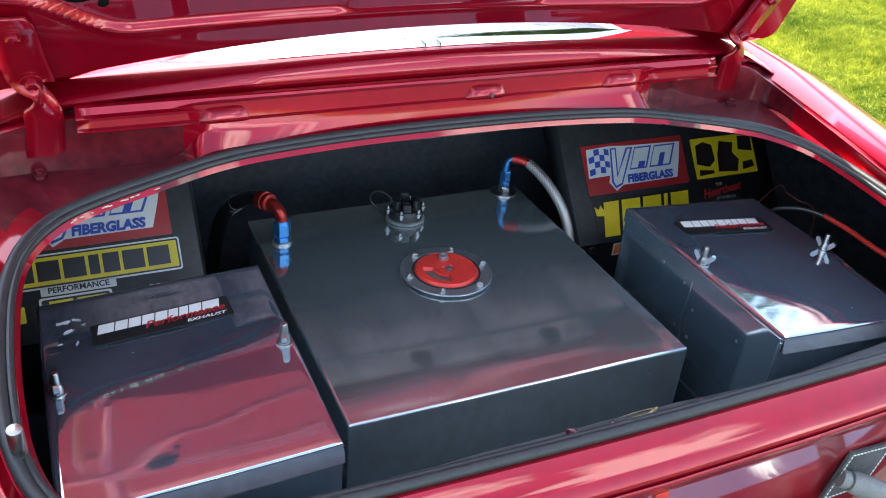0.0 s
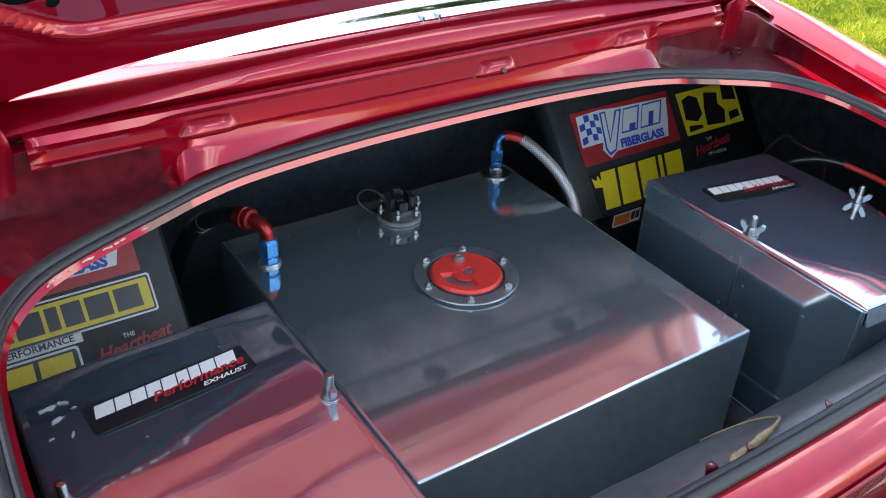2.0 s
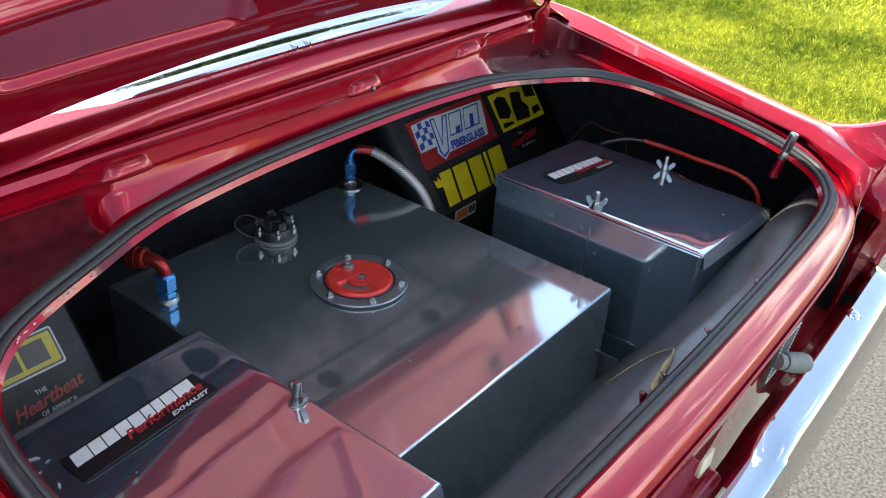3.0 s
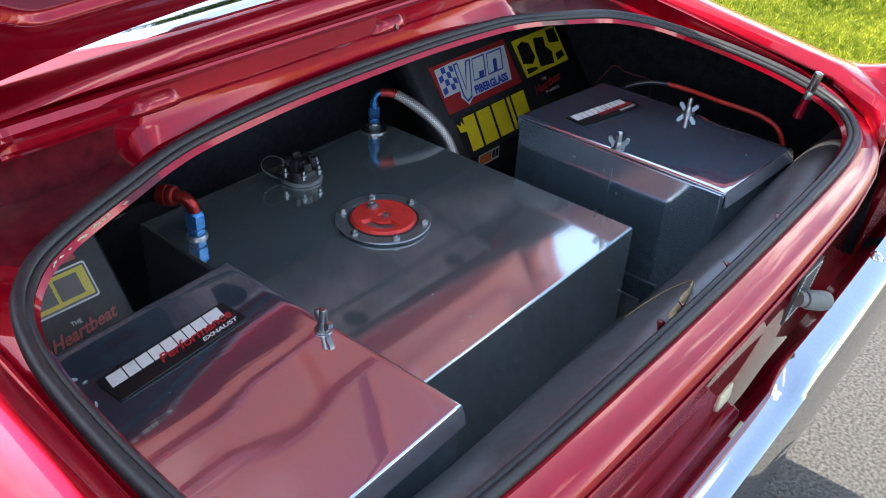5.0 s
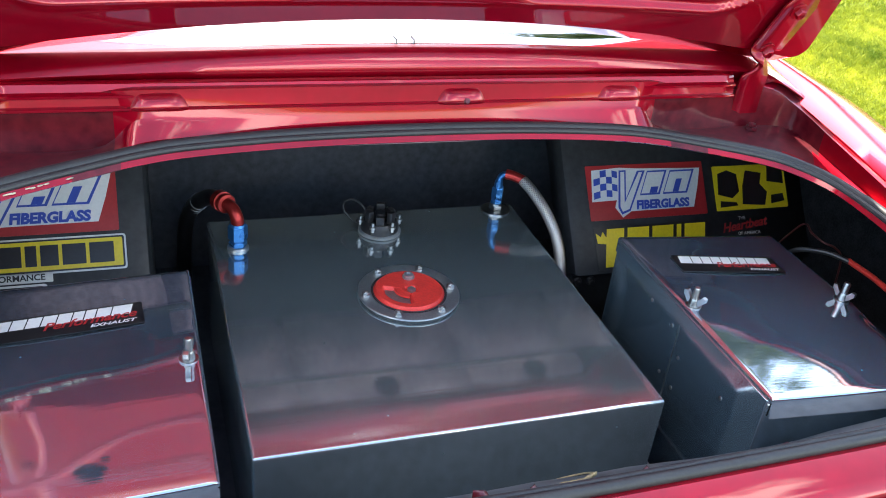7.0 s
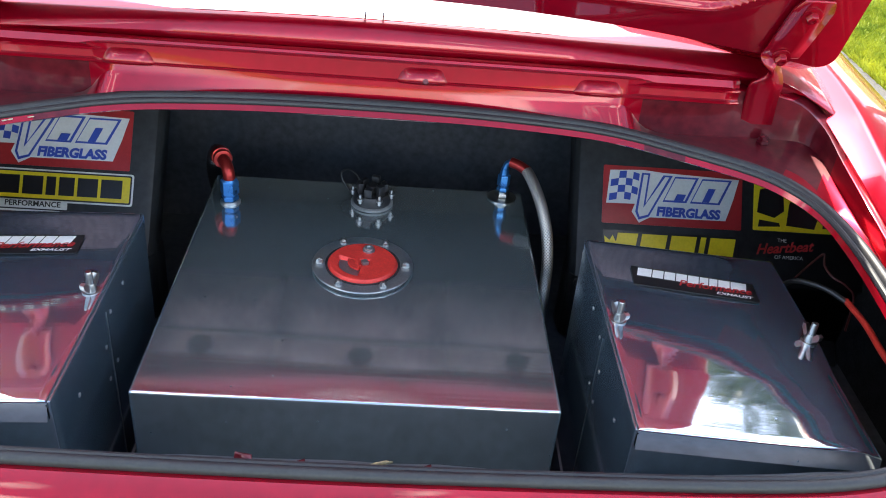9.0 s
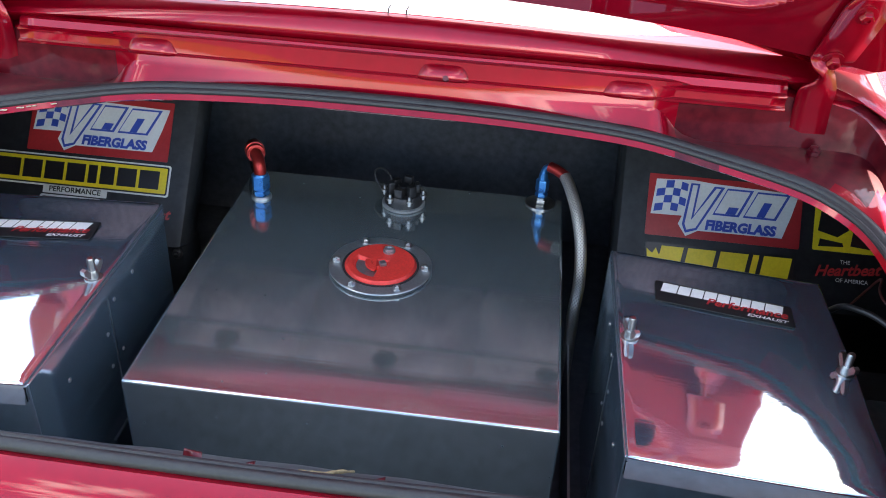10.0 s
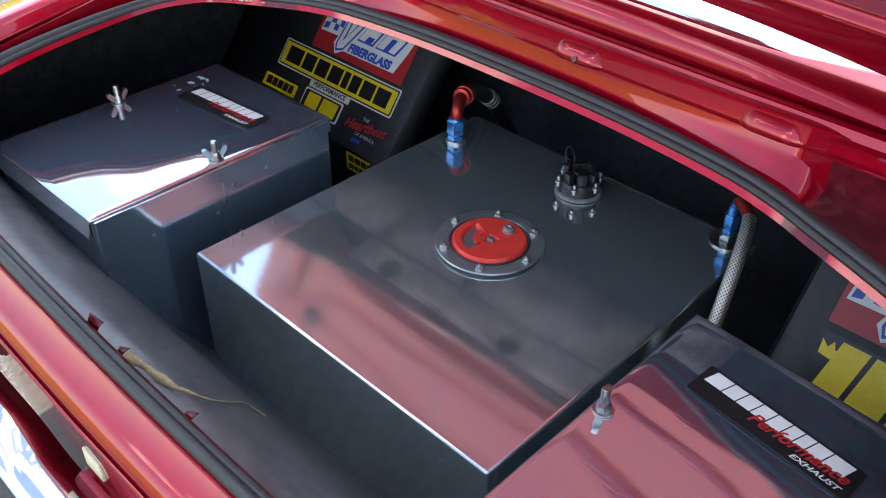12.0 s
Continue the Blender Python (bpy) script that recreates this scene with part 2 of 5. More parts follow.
def box(bm, x0, x1, y0, y1, z0, z1, bevel=0.0, seg=2, m=None):
    r = bmesh.ops.create_cube(bm, size=1.0)
    vs = r["verts"]
    bmesh.ops.scale(bm, vec=(x1 - x0, y1 - y0, z1 - z0), verts=vs)
    bmesh.ops.translate(bm, vec=((x0 + x1) / 2, (y0 + y1) / 2, (z0 + z1) / 2), verts=vs)
    if m is not None:
        bmesh.ops.transform(bm, matrix=m, verts=vs)
    if bevel:
        es = list({e for v in vs for e in v.link_edges})
        bmesh.ops.bevel(bm, geom=es, offset=bevel, segments=seg, affect="EDGES", profile=0.5)


def lathe(bm, profile, m, n=32, hexa=False):
    """Turns (radius, height) pairs round local z, then moves them by m."""
    rings = []
    n = 6 if hexa else n
    for r, h in profile:
        rings.append([bm.verts.new(m @ Vector((r * math.cos(2 * math.pi * k / n), r * math.sin(2 * math.pi * k / n), h))) for k in range(n)])
    for a, b in zip(rings, rings[1:]):
        for k in range(n):
            bm.faces.new((a[k], a[(k + 1) % n], b[(k + 1) % n], b[k]))
    bm.faces.new(rings[0][::-1])
    bm.faces.new(rings[-1])


def smooth_path(pts, n=8, closed=False):
    """Catmull-Rom through the points."""
    p = [Vector(q) for q in pts]
    out = []
    count = len(p)
    for i in range(count if closed else count - 1):
        if closed:
            a, b, c, d = p[i - 1], p[i], p[(i + 1) % count], p[(i + 2) % count]
        else:
            a, b, c, d = p[max(i - 1, 0)], p[i], p[i + 1], p[min(i + 2, count - 1)]
        for k in range(n):
            t = k / n
            out.append(0.5 * (2 * b + (c - a) * t + (2 * a - 5 * b + 4 * c - d) * t * t + (3 * b - a - 3 * c + d) * t ** 3))
    if not closed:
        out.append(p[-1])
    return out


def tube(bm, pts, radius, sides=12, closed=False, caps=True, uv=None):
    """A round tube along the points; radius may be a list."""
    count = len(pts)
    rad = radius if isinstance(radius, (list, tuple)) else [radius] * count
    rings = []
    up = Vector((0, 0, 1))
    side = None
    length = 0.0
    lengths = []
    for i, p in enumerate(pts):
        a = pts[i - 1] if i or closed else p
        b = pts[(i + 1) % count] if i < count - 1 or closed else p
        d = (b - a).normalized()
        if side is None:
            side = d.cross(up if abs(d.z) < 0.9 else Vector((1, 0, 0))).normalized()
        else:
            side = (side - d * side.dot(d)).normalized()
        other = d.cross(side)
        if i:
            length += (p - pts[i - 1]).length
        lengths.append(length)
        rings.append([bm.verts.new(p + rad[i] * (math.cos(2 * math.pi * k / sides) * side + math.sin(2 * math.pi * k / sides) * other)) for k in range(sides)])
    layer = bm.loops.layers.uv.new("UVMap") if uv else None
    for i in range(count if closed else count - 1):
        a, b = rings[i], rings[(i + 1) % count]
        for k in range(sides):
            f = bm.faces.new((a[k], a[(k + 1) % sides], b[(k + 1) % sides], b[k]))
            if layer:
                for loop, (u, v) in zip(f.loops, ((k, lengths[i]), (k + 1, lengths[i]), (k + 1, lengths[i + 1]), (k, lengths[i + 1]))):
                    loop[layer].uv = (u * uv / sides, v / (2 * math.pi * rad[i]) * uv)
    if caps and not closed:
        bm.faces.new(rings[0][::-1])
        bm.faces.new(rings[-1])


def grid(bm, rows, closed=False, mat=0):
    """Faces between rows of points."""
    vs = [[bm.verts.new(p) for p in row] for row in rows]
    for a, b in zip(vs, vs[1:]):
        n = len(a)
        for k in range(n if closed else n - 1):
            f = bm.faces.new((a[k], a[(k + 1) % n], b[(k + 1) % n], b[k]))
            f.material_index = mat
    return vs


def solid(ob, thickness, offset=-1.0):
    mod = ob.modifiers.new("thickness", "SOLIDIFY")
    mod.thickness, mod.offset = thickness, offset
    return ob


def text_faces(body, size, shear=0.0, bold=0.0):
    """The flat mesh of a word in the built-in font, as vertices and faces, centred on its width and standing on y = 0."""
    data = bpy.data.curves.new("word", "FONT")
    data.body, data.size, data.shear, data.offset, data.resolution_u = body, size, shear, bold, 3
    data.align_x = "CENTER"
    ob = bpy.data.objects.new("word", data)
    scene.collection.objects.link(ob)
    mesh = ob.evaluated_get(bpy.context.evaluated_depsgraph_get()).to_mesh()
    vs, fs = [v.co.copy() for v in mesh.vertices], [tuple(f.vertices) for f in mesh.polygons]
    bpy.data.objects.remove(ob)
    bpy.data.curves.remove(data)
    return vs, fs


class Decal:
    """A printed sticker: flat shapes in layers on a thin film, in the local x and y of m."""

    def __init__(self, m):
        self.bm, self.m, self.layer, self.pieces = bmesh.new(), m, 0, []

    def cut(self, name):
        """Ends a piece of the sticker; what follows is a piece of its own."""
        if len(self.bm.faces):
            self.pieces.append((name, self.bm))
            self.bm = bmesh.new()
        return self

    def up(self):
        self.layer += 1
        return self

    def poly(self, pts, mat):
        z = 0.0012 + 0.0004 * self.layer
        f = self.bm.faces.new([self.bm.verts.new(self.m @ Vector((x, y, z))) for x, y in pts])
        f.material_index = mat
        return self

    def rect(self, x0, y0, x1, y1, mat, slant=0.0, round_=0.0):
        if not round_:
            return self.poly([(x0, y0), (x1, y0), (x1 + slant, y1), (x0 + slant, y1)], mat)
        pts = []
        for cx, cy, a in ((x1 - round_, y0 + round_, -90), (x1 - round_, y1 - round_, 0), (x0 + round_, y1 - round_, 90), (x0 + round_, y0 + round_, 180)):
            for k in range(5):
                t = radians(a + 22.5 * k)
                pts.append((cx + round_ * math.cos(t), cy + round_ * math.sin(t)))
        return self.poly(pts, mat)

    def film(self, x0, y0, x1, y1, mat, round_=0.003):
        """The backing film, with its own small thickness."""
        self.rect(x0, y0, x1, y1, mat, round_=round_)
        f = self.bm.faces[-1] if hasattr(self.bm.faces, "ensure_lookup_table") and not self.bm.faces.ensure_lookup_table() else None
        ret = bmesh.ops.extrude_face_region(self.bm, geom=[f])
        bmesh.ops.translate(self.bm, vec=self.m.to_3x3() @ Vector((0, 0, -0.0008)), verts=[v for v in ret["geom"] if isinstance(v, bmesh.types.BMVert)])
        return self.cut("backing").up()

    def word(self, body, x, y, size, mat, shear=0.0, bold=0.0, stretch=1.0, turn=0.0):
        self.cut("print")
        vs, fs = text_faces(body, size, shear, bold)
        z = 0.0012 + 0.0004 * self.layer
        c, s_ = math.cos(radians(turn)), math.sin(radians(turn))
        made = [self.bm.verts.new(self.m @ Vector((x + c * v.x * stretch - s_ * v.y, y + s_ * v.x * stretch + c * v.y, z))) for v in vs]
        for f in fs:
            try:
                self.bm.faces.new([made[k] for k in f]).material_index = mat
            except ValueError:
                pass
        return self.cut("lettering")

    def blocks(self, x0, x1, y0, y1, widths, mat, slant=0.0, gap=0.16):
        """A row of plain blocks in place of a brand's letters."""
        unit = (x1 - x0) / (sum(widths) + gap * (len(widths) - 1))
        x, h = x0, y1 - y0
        for w in widths:
            self.cut("print")
            self.rect(x, y0, x + w * unit, y1, mat, slant=slant * h)
            self.cut("block")
            x += unit * (w + gap)
        return self.up()

    def done(self, name, mats, label, group="stickers on the side panels"):
        self.cut("print")
        base = tagged(part(name, self.pieces[0][1], mats, None, smooth=False), label, "sticker", group)
        for piece, bm in self.pieces[1:]:
            part(piece, bm, mats, base, smooth=False)
        return base


# ---- ground ----
bm = bmesh.new()
grid(bm, [[Vector((x, y, -0.02)) for x in (-900, -60, -12, 12, 60, 900)] for y in (-900, -60, -12, 12, 60, 900)])
ground = tagged(part("ground", bm, SOIL, None, smooth=False), "sunlit lawn ground running to the horizon", "ground", kind="structure")
bm = bmesh.new()
box(bm, -3.4, 2.35, -30, 14, -0.12, 0.0, 0.01)
box(bm, 2.352, 14.0, -30, .28, -0.12, -0.0005, 0.01)
road = tagged(part("road", bm, ASPHALT, None), "grey weathered asphalt driveway under the parked car", "driveway", kind="structure")


def build_grass(x0, x1, y0, y1, count, seed, tall, wide):
    rng = np.random.default_rng(seed)
    px, py = rng.uniform(x0, x1, count), rng.uniform(y0, y1, count)
    h = rng.uniform(0.45 * tall, tall, count) * (0.65 + 0.6 * np.sin(px * 2.1 + np.sin(py * 1.7)) ** 2)
    a = rng.uniform(0, 2 * np.pi, count)
    w = rng.uniform(0.5 * wide, wide, count)
    lean = rng.uniform(0.2, 1.1, count) * h
    b = rng.uniform(0, 2 * np.pi, count)
    v = np.zeros((count, 4, 3))
    v[:, 0] = np.stack([px - w * np.cos(a), py - w * np.sin(a), np.full(count, -0.022)], 1)
    v[:, 1] = np.stack([px + w * np.cos(a), py + w * np.sin(a), np.full(count, -0.022)], 1)
    v[:, 2] = np.stack([px + 0.45 * lean * np.cos(b) + 0.7 * w * np.cos(a), py + 0.45 * lean * np.sin(b) + 0.7 * w * np.sin(a), h * 0.65 - 0.02], 1)
    v[:, 3] = np.stack([px + lean * np.cos(b), py + lean * np.sin(b), h - 0.02], 1)
    base = 4 * np.arange(count)[:, None]
    f = np.concatenate([base + [0, 1, 2], base + [0, 2, 3]])
    mesh = bpy.data.meshes.new("grass")
    mesh.from_pydata(v.reshape(-1, 3).tolist(), [], f.tolist())
    mesh.materials.append(GRASS)
    return tagged(new("grass", mesh), "short sunlit green lawn grass beside the driveway", "grass", kind="stuff")


build_grass(2.35, 5.4, .28, 4.6, 170000, 3, .050, .0034)
build_grass(2.35, 9.0, 4.6, 10.0, 60000, 4, .075, .006)
build_grass(5.4, 9.0, .28, 4.6, 50000, 5, .070, .006)
build_grass(-8.0, -3.4, -4.0, 8.0, 90000, 6, .070, .006)


def tree(x, y, height, spread, seed):
    """A broad lawn tree, added out of view to darken reflections: tapered trunk, limbs, and a crown of leaf clumps with
    gaps.
    """
    rng = np.random.default_rng(seed)
    ob = thing("tree", (x, y, -.02), "broad leafy green tree added out of view to darken reflections", "tree")
    bm = bmesh.new()
    fork = .30 * height
    trunk = smooth_path([(x, y, -.1), (x + .05, y, .12 * height), (x - .04, y + .06, fork), (x + .06, y, .55 * height), (x, y + .05, .80 * height)], 5)
    tube(bm, trunk, [.34 - .29 * k / (len(trunk) - 1) for k in range(len(trunk))], 12)
    wood = part("trunk", bm, BARK, ob)
    tips = []
    for k in range(11):
        a, z0 = 2.4 * k, fork + .045 * height * k * .9
        reach = spread * (.95 - .045 * k)
        end = Vector((x + reach * math.cos(a), y + reach * math.sin(a), z0 + .16 * height))
        start = Vector((x, y, z0 - .03 * height))
        path = smooth_path([start, start.lerp(end, .5) + Vector((0, 0, -.02 * height)), end], 4)
        bm = bmesh.new()
        tube(bm, path, [.13 - .10 * n / (len(path) - 1) for n in range(len(path))], 8)
        part("limb", bm, BARK, wood)
        tips += [start.lerp(end, f) for f in (.45, .7, .9, 1.0)]
    centres = np.array([list(p) for p in tips] + [[x + rng.normal(0, .35 * spread), y + rng.normal(0, .35 * spread), height * rng.uniform(.45, .93)] for k in range(46)])
    count = 20000
    c = centres[rng.integers(0, len(centres), count)] + rng.normal(0, 1, (count, 3)) * (.30 * spread * np.array([.62, .62, .5]))
    u = rng.normal(0, 1, (count, 3))
    u /= np.linalg.norm(u, axis=1)[:, None]
    v = np.cross(u, rng.normal(0, 1, (count, 3)))
    v /= np.linalg.norm(v, axis=1)[:, None]
    size = rng.uniform(.07, .17, (count, 1))
    quads = np.stack([c - u * size, c + v * size * .55, c + u * size, c - v * size * .55], 1)
    mesh = bpy.data.meshes.new("crown")
    mesh.from_pydata(quads.reshape(-1, 3).tolist(), [], (4 * np.arange(count)[:, None] + np.arange(4)).tolist())
    mesh.materials.append(LEAF)
    tagged(link_mesh("crown", mesh, ob), "dense crown of small green leaves", kind="stuff")


# stands unseen and blocks sky that the box lids would mirror
tree(9.3, 11.0, 11.5, 3.5, 7)

# ---- car ----
car = thing("car", (0, 0, 0), "candy red coupe with its trunk lid raised", "car")

# half outline of the trunk opening's inner flange, from the front middle to the rear middle
HALF = [(0, .302, 1.006), (.15, .300, 1.005), (.28, .291, 1.002), (.345, .279, .999), (.40, .263, .994), (.5, .235, .981), (.545, .207, .973), (.573, .165, .966), (.585, .11, .958),
        (.590, .03, .948), (.590, -.04, .938), (.585, -.10, .926), (.568, -.15, .915), (.535, -.182, .904), (.48, -.197, .899), (.38, -.204, .896), (.2, -.208, .8955), (0, -.210, .8955)]
# the channel's outer wall: foot and top, point for point
FOOT = [(0, .341, 1.036), (.15, .341, 1.036), (.28, .341, 1.034), (.345, .341, 1.030), (.40, .35, .990), (.56, .358, .988), (.618, .340, .987), (.622, .25, .978), (.623, .14, .964),
        (.625, .04, .952), (.626, -.04, .940), (.622, -.12, .922), (.602, -.184, .908), (.558, -.224, .898), (.49, -.245, .8845), (.38, -.254, .8805), (.2, -.259, .8785), (0, -.261, .8775)]
TOP = [(0, .366, 1.070), (.15, .366, 1.070), (.28, .366, 1.070), (.345, .366, 1.070), (.40, .366, 1.068), (.58, .368, 1.056), (.636, .356, 1.028), (.630, .26, 1.011), (.630, .14, .992),
       (.632, .04, .973), (.633, -.04, .958), (.630, -.12, .936), (.612, -.192, .907), (.566, -.235, .886), (.495, -.255, .872), (.382, -.265, .864), (.2, -.2695, .861), (0, -.2715, .860)]


def round_loop(half, n=5):
    """The closed loop from a half outline, mirrored in x."""
    full = [Vector(p) for p in half] + [Vector((-x, y, z)) for x, y, z in half[-2:0:-1]]
    return smooth_path(full, n, closed=True)


EDGE, WALL0, WALL1 = round_loop(HALF), round_loop(FOOT), round_loop(TOP)


rear = lambda p: max(0, min(1, (-.06 - p.y) / .10))


def outward(i):
    d = WALL0[i] - EDGE[i]
    d.z = 0
    return d.normalized()


bm = bmesh.new()
count = len(EDGE)
rows = [
    [EDGE[i] + Vector((0, 0, -0.003)) + outward(i) * 0.005 for i in range(count)],
    EDGE,
    [EDGE[i] + outward(i) * 0.005 + Vector((0, 0, 0.006)) for i in range(count)],
    [EDGE[i] + outward(i) * 0.028 + Vector((0, 0, 0.006)) for i in range(count)],
    [(EDGE[i] + outward(i) * 0.032).lerp(WALL0[i], 0.35) + Vector((0, 0, -0.002)) for i in range(count)],
    [(EDGE[i] + outward(i) * 0.032).lerp(WALL0[i], 0.8) for i in range(count)],
    WALL0,
    [WALL0[i] + Vector(((.12 + .58 * k) * (WALL1[i] - WALL0[i]).x, (.12 + .58 * k) * (WALL1[i] - WALL0[i]).y, (.92 - .40 * k) * (WALL1[i] - WALL0[i]).z)) for i in range(count) for k in [rear(WALL0[i])]],
    WALL1,
]
grid(bm, rows, closed=True)
# faces of the hinge wells take the darker paint that imitates their shade
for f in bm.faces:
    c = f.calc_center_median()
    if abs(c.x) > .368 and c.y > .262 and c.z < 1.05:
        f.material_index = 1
solid(part("trunk_channel", bm, [PAINT, JAMB], car, "red painted gutter round the trunk opening, shade painted into its dusty hinge wells"), 0.0025)

bm = bmesh.new()
ring = [EDGE[i] + outward(i) * 0.0095 + Vector((0, 0, 0.0085)) for i in range(count)]
tube(bm, ring, 0.0042, 10, closed=True)
tube(bm, [ring[i] + outward(i) * (0.0105 - .0015 * rear(EDGE[i])) + Vector((0, 0, 0.0010)) for i in range(count)], [.0076 - .0014 * rear(EDGE[i]) for i in range(count)], 14, closed=True)
part("weatherstrip", bm, RUBBER, car, "dark grey rubber weatherstrip")

# rail on the front wall of the channel
bm = bmesh.new()
profile = [(.344, 1.040), (.340, 1.0425), (.340, 1.0455), (.3455, 1.047), (.3465, 1.056), (.3435, 1.0575), (.3435, 1.0605), (.350, 1.063), (.3535, 1.0715), (.360, 1.0735), (.372, 1.072)]
xs = [-0.50 + 0.02 * k for k in range(51)]
grid(bm, [[Vector((x, y, z)) for x in xs] for y, z in profile])
solid(part("gutter_rail", bm, PAINT, car), 0.003)
def rail_bump(x0, nut):
    """A pressed dome over the rail's lower lip, flat on its crown."""
    bm = bmesh.new()
    rows = []
    for k in range(13):
        v = -1 + 2 * k / 12
        row = []
        for n in range(25):
            u = -1 + 2 * n / 24
            h = (1 - abs(u) ** 4) * (1 - abs(v) ** 3)
            row.append(Vector((x0 + .033 * u * (1 - .18 * v), .352 + .004 * v - .021 * h ** .6, 1.0525 + .0125 * v)))
        rows.append(row)
    grid(bm, rows)
    bump = part("rail_bump", bm, PAINT, car)
    solid(bump, .002)
    if nut:
        bm = bmesh.new()
        lathe(bm, [(.0055, -.002), (.0055, .002), (.0035, .003), (.0035, .005)], Matrix.Translation((x0 + .004, .333, 1.049)) @ pose(0, 0, 0, 70, 0, 0), 10)
        part("bolt", bm, JAMB, bump)


for x, nut in ((-.317, False), (.069, True), (.307, False)):
    rail_bump(x, nut)

# closed underside of the channel, with three round access holes
def underside(x0, x1, y0, hole=None):
    """One sheet of the underside, falling slightly towards the front."""
    bm = bmesh.new()
    y1, yc, r = .521, .343, .021
    at = lambda x, y: bm.verts.new((x, y, .9975 - .12 * (y - .304)))
    if hole is None:
        bm.faces.new([at(x0, y0), at(x0, y1), at(x1, y1), at(x1, y0)])
    else:
        inner_, outer_ = [], []
        for k in range(48):
            a = 2 * math.pi * k / 48
            c, s_ = math.cos(a), math.sin(a)
            f = min(((x1 if c > 0 else x0) - hole) / c if abs(c) > 1e-6 else 9, ((y1 if s_ > 0 else y0) - yc) / s_ if abs(s_) > 1e-6 else 9)
            inner_.append(at(hole + r * c, yc + r * s_))
            outer_.append(at(hole + f * c, yc + f * s_))
        for k in range(48):
            bm.faces.new((inner_[k], inner_[(k + 1) % 48], outer_[(k + 1) % 48], outer_[k]))
    solid(part("channel_underside", bm, PRIMER, car, "dull painted underside of the gutter"), 0.002)


for x0, x1, y0, hole in ((-.62, -.34, .372, None), (-.34, -.14, .3215, -.258), (-.14, .14, .3215, 0.0), (.14, .34, .3215, .256), (.34, .62, .372, None)):
    underside(x0, x1, y0, hole)

# deck panel between the channel and the rear window
def crown(x):
    return 1.104 - 0.08 * x * x - 1.7 * max(0, abs(x) - .5) ** 2


def window_edge(x):
    """The rear edge of the window opening, which curves forward towards its ends."""
    return .391 + 1.0 * max(0, abs(x) - .22) ** 2


bm = bmesh.new()
xs = [-0.66 + 0.02 * k for k in range(67)]
wall = [(.366, 0.0), (.367, .35), (.371, .70), (.376, .93), (.380, 1.0)]
rows = [[Vector((x, .366 - .1 * max(0, abs(x) - .6), 1.0715 - .006 * ease((abs(x) - .42) / .06) - .25 * max(0, abs(x) - .5))) for x in xs]]
rows += [[Vector((x, y - .04 * x * x, 1.074 + f * (crown(x) - 1.0745))) for x in xs] for y, f in wall[1:]]
for n, row in enumerate(rows):
    for p in row:
        k = ease((abs(p.x) - .560) / .030)
        p.y += k * (.380 - .04 * p.x ** 2 - .0015 * (4 - n) - p.y)
        p.z += k * (crown(p.x) - .0012 * (4 - n) - p.z)
for k in range(1, 6):
    rows.append([Vector((x, y0 + (y1 - y0) * k / 5, crown(x) + .0005 + .010 * (y1 - y0) * k / 5 / .05)) for x in xs for y0, y1 in [(.380 - .04 * x * x, window_edge(x) + .010)]])
grid(bm, rows)
solid(part("deck_panel", bm, PAINT, car), 0.002)
bm = bmesh.new()
grid(bm, [[Vector((x, window_edge(x) + dy, crown(x) + .18 * (window_edge(x) - .391) + dz)) for x in xs if abs(x) < .56] for dy, dz in ((0, .0005), (.0012, .0030), (.004, .0042), (.0065, .0050), (.0095, .0063), (.0130, .0079), (.0165, .0093), (.021, .0101), (.028, .0106), (.033, .0114), (.038, .0128), (.043, .0145), (.047, .0160), (.048, .012))])
solid(part("window_molding", bm, CHROME, car, "polished chrome rear window molding"), 0.002)
for x in (-.012, .012):
    bm = bmesh.new()
    box(bm, x - .0012, x + .0012, .391, .412, crown(0) + .002, crown(0) + .0095, 0.0005, 1)
    part("molding_clip", bm, CHROME, car)
bm = bmesh.new()
grid(bm, [[Vector((x * (1 - .18 * k / 6), window_edge(x) + .047 + .75 * k / 6, crown(x) + .18 * (window_edge(x) - .391) + .012 + .34 * k / 6 + .05 * math.sin(math.pi * k / 6))) for x in xs] for k in range(7)])
solid(part("rear_window", bm, GLASS, car, "tinted rear window glass"), 0.004)


# sail panels beside the window and the roof over it
def window_place(x, k):
    return Vector((x * (1 - .18 * k / 6), window_edge(x) + .047 + .75 * k / 6, crown(x) + .18 * (window_edge(x) - .391) + .014 + .34 * k / 6 + .05 * math.sin(math.pi * k / 6)))


for sign in (1, -1):
    bm = bmesh.new()
    rows = []
    for k in range(7):
        a = window_place(sign * .655, k)
        b = Vector((sign * (.74 - .02 * k), a.y - .02, 1.00 + .045 * k))
        rows.append([a, a.lerp(b, .25) + Vector((sign * .012, 0, .006)), a.lerp(b, .6) + Vector((sign * .016, 0, .0)), b])
    grid(bm, rows if sign > 0 else [r[::-1] for r in rows])
    solid(part("sail_panel", bm, PAINT, car), 0.002)
ROOF_Z = window_place(0, 6).z


def roof_point(x, y, z):
    """A point of the roof or windscreen, crowned across the car."""
    return Vector((x, y, z - .10 * x * x - .5 * max(0, abs(x) - .42) ** 2))


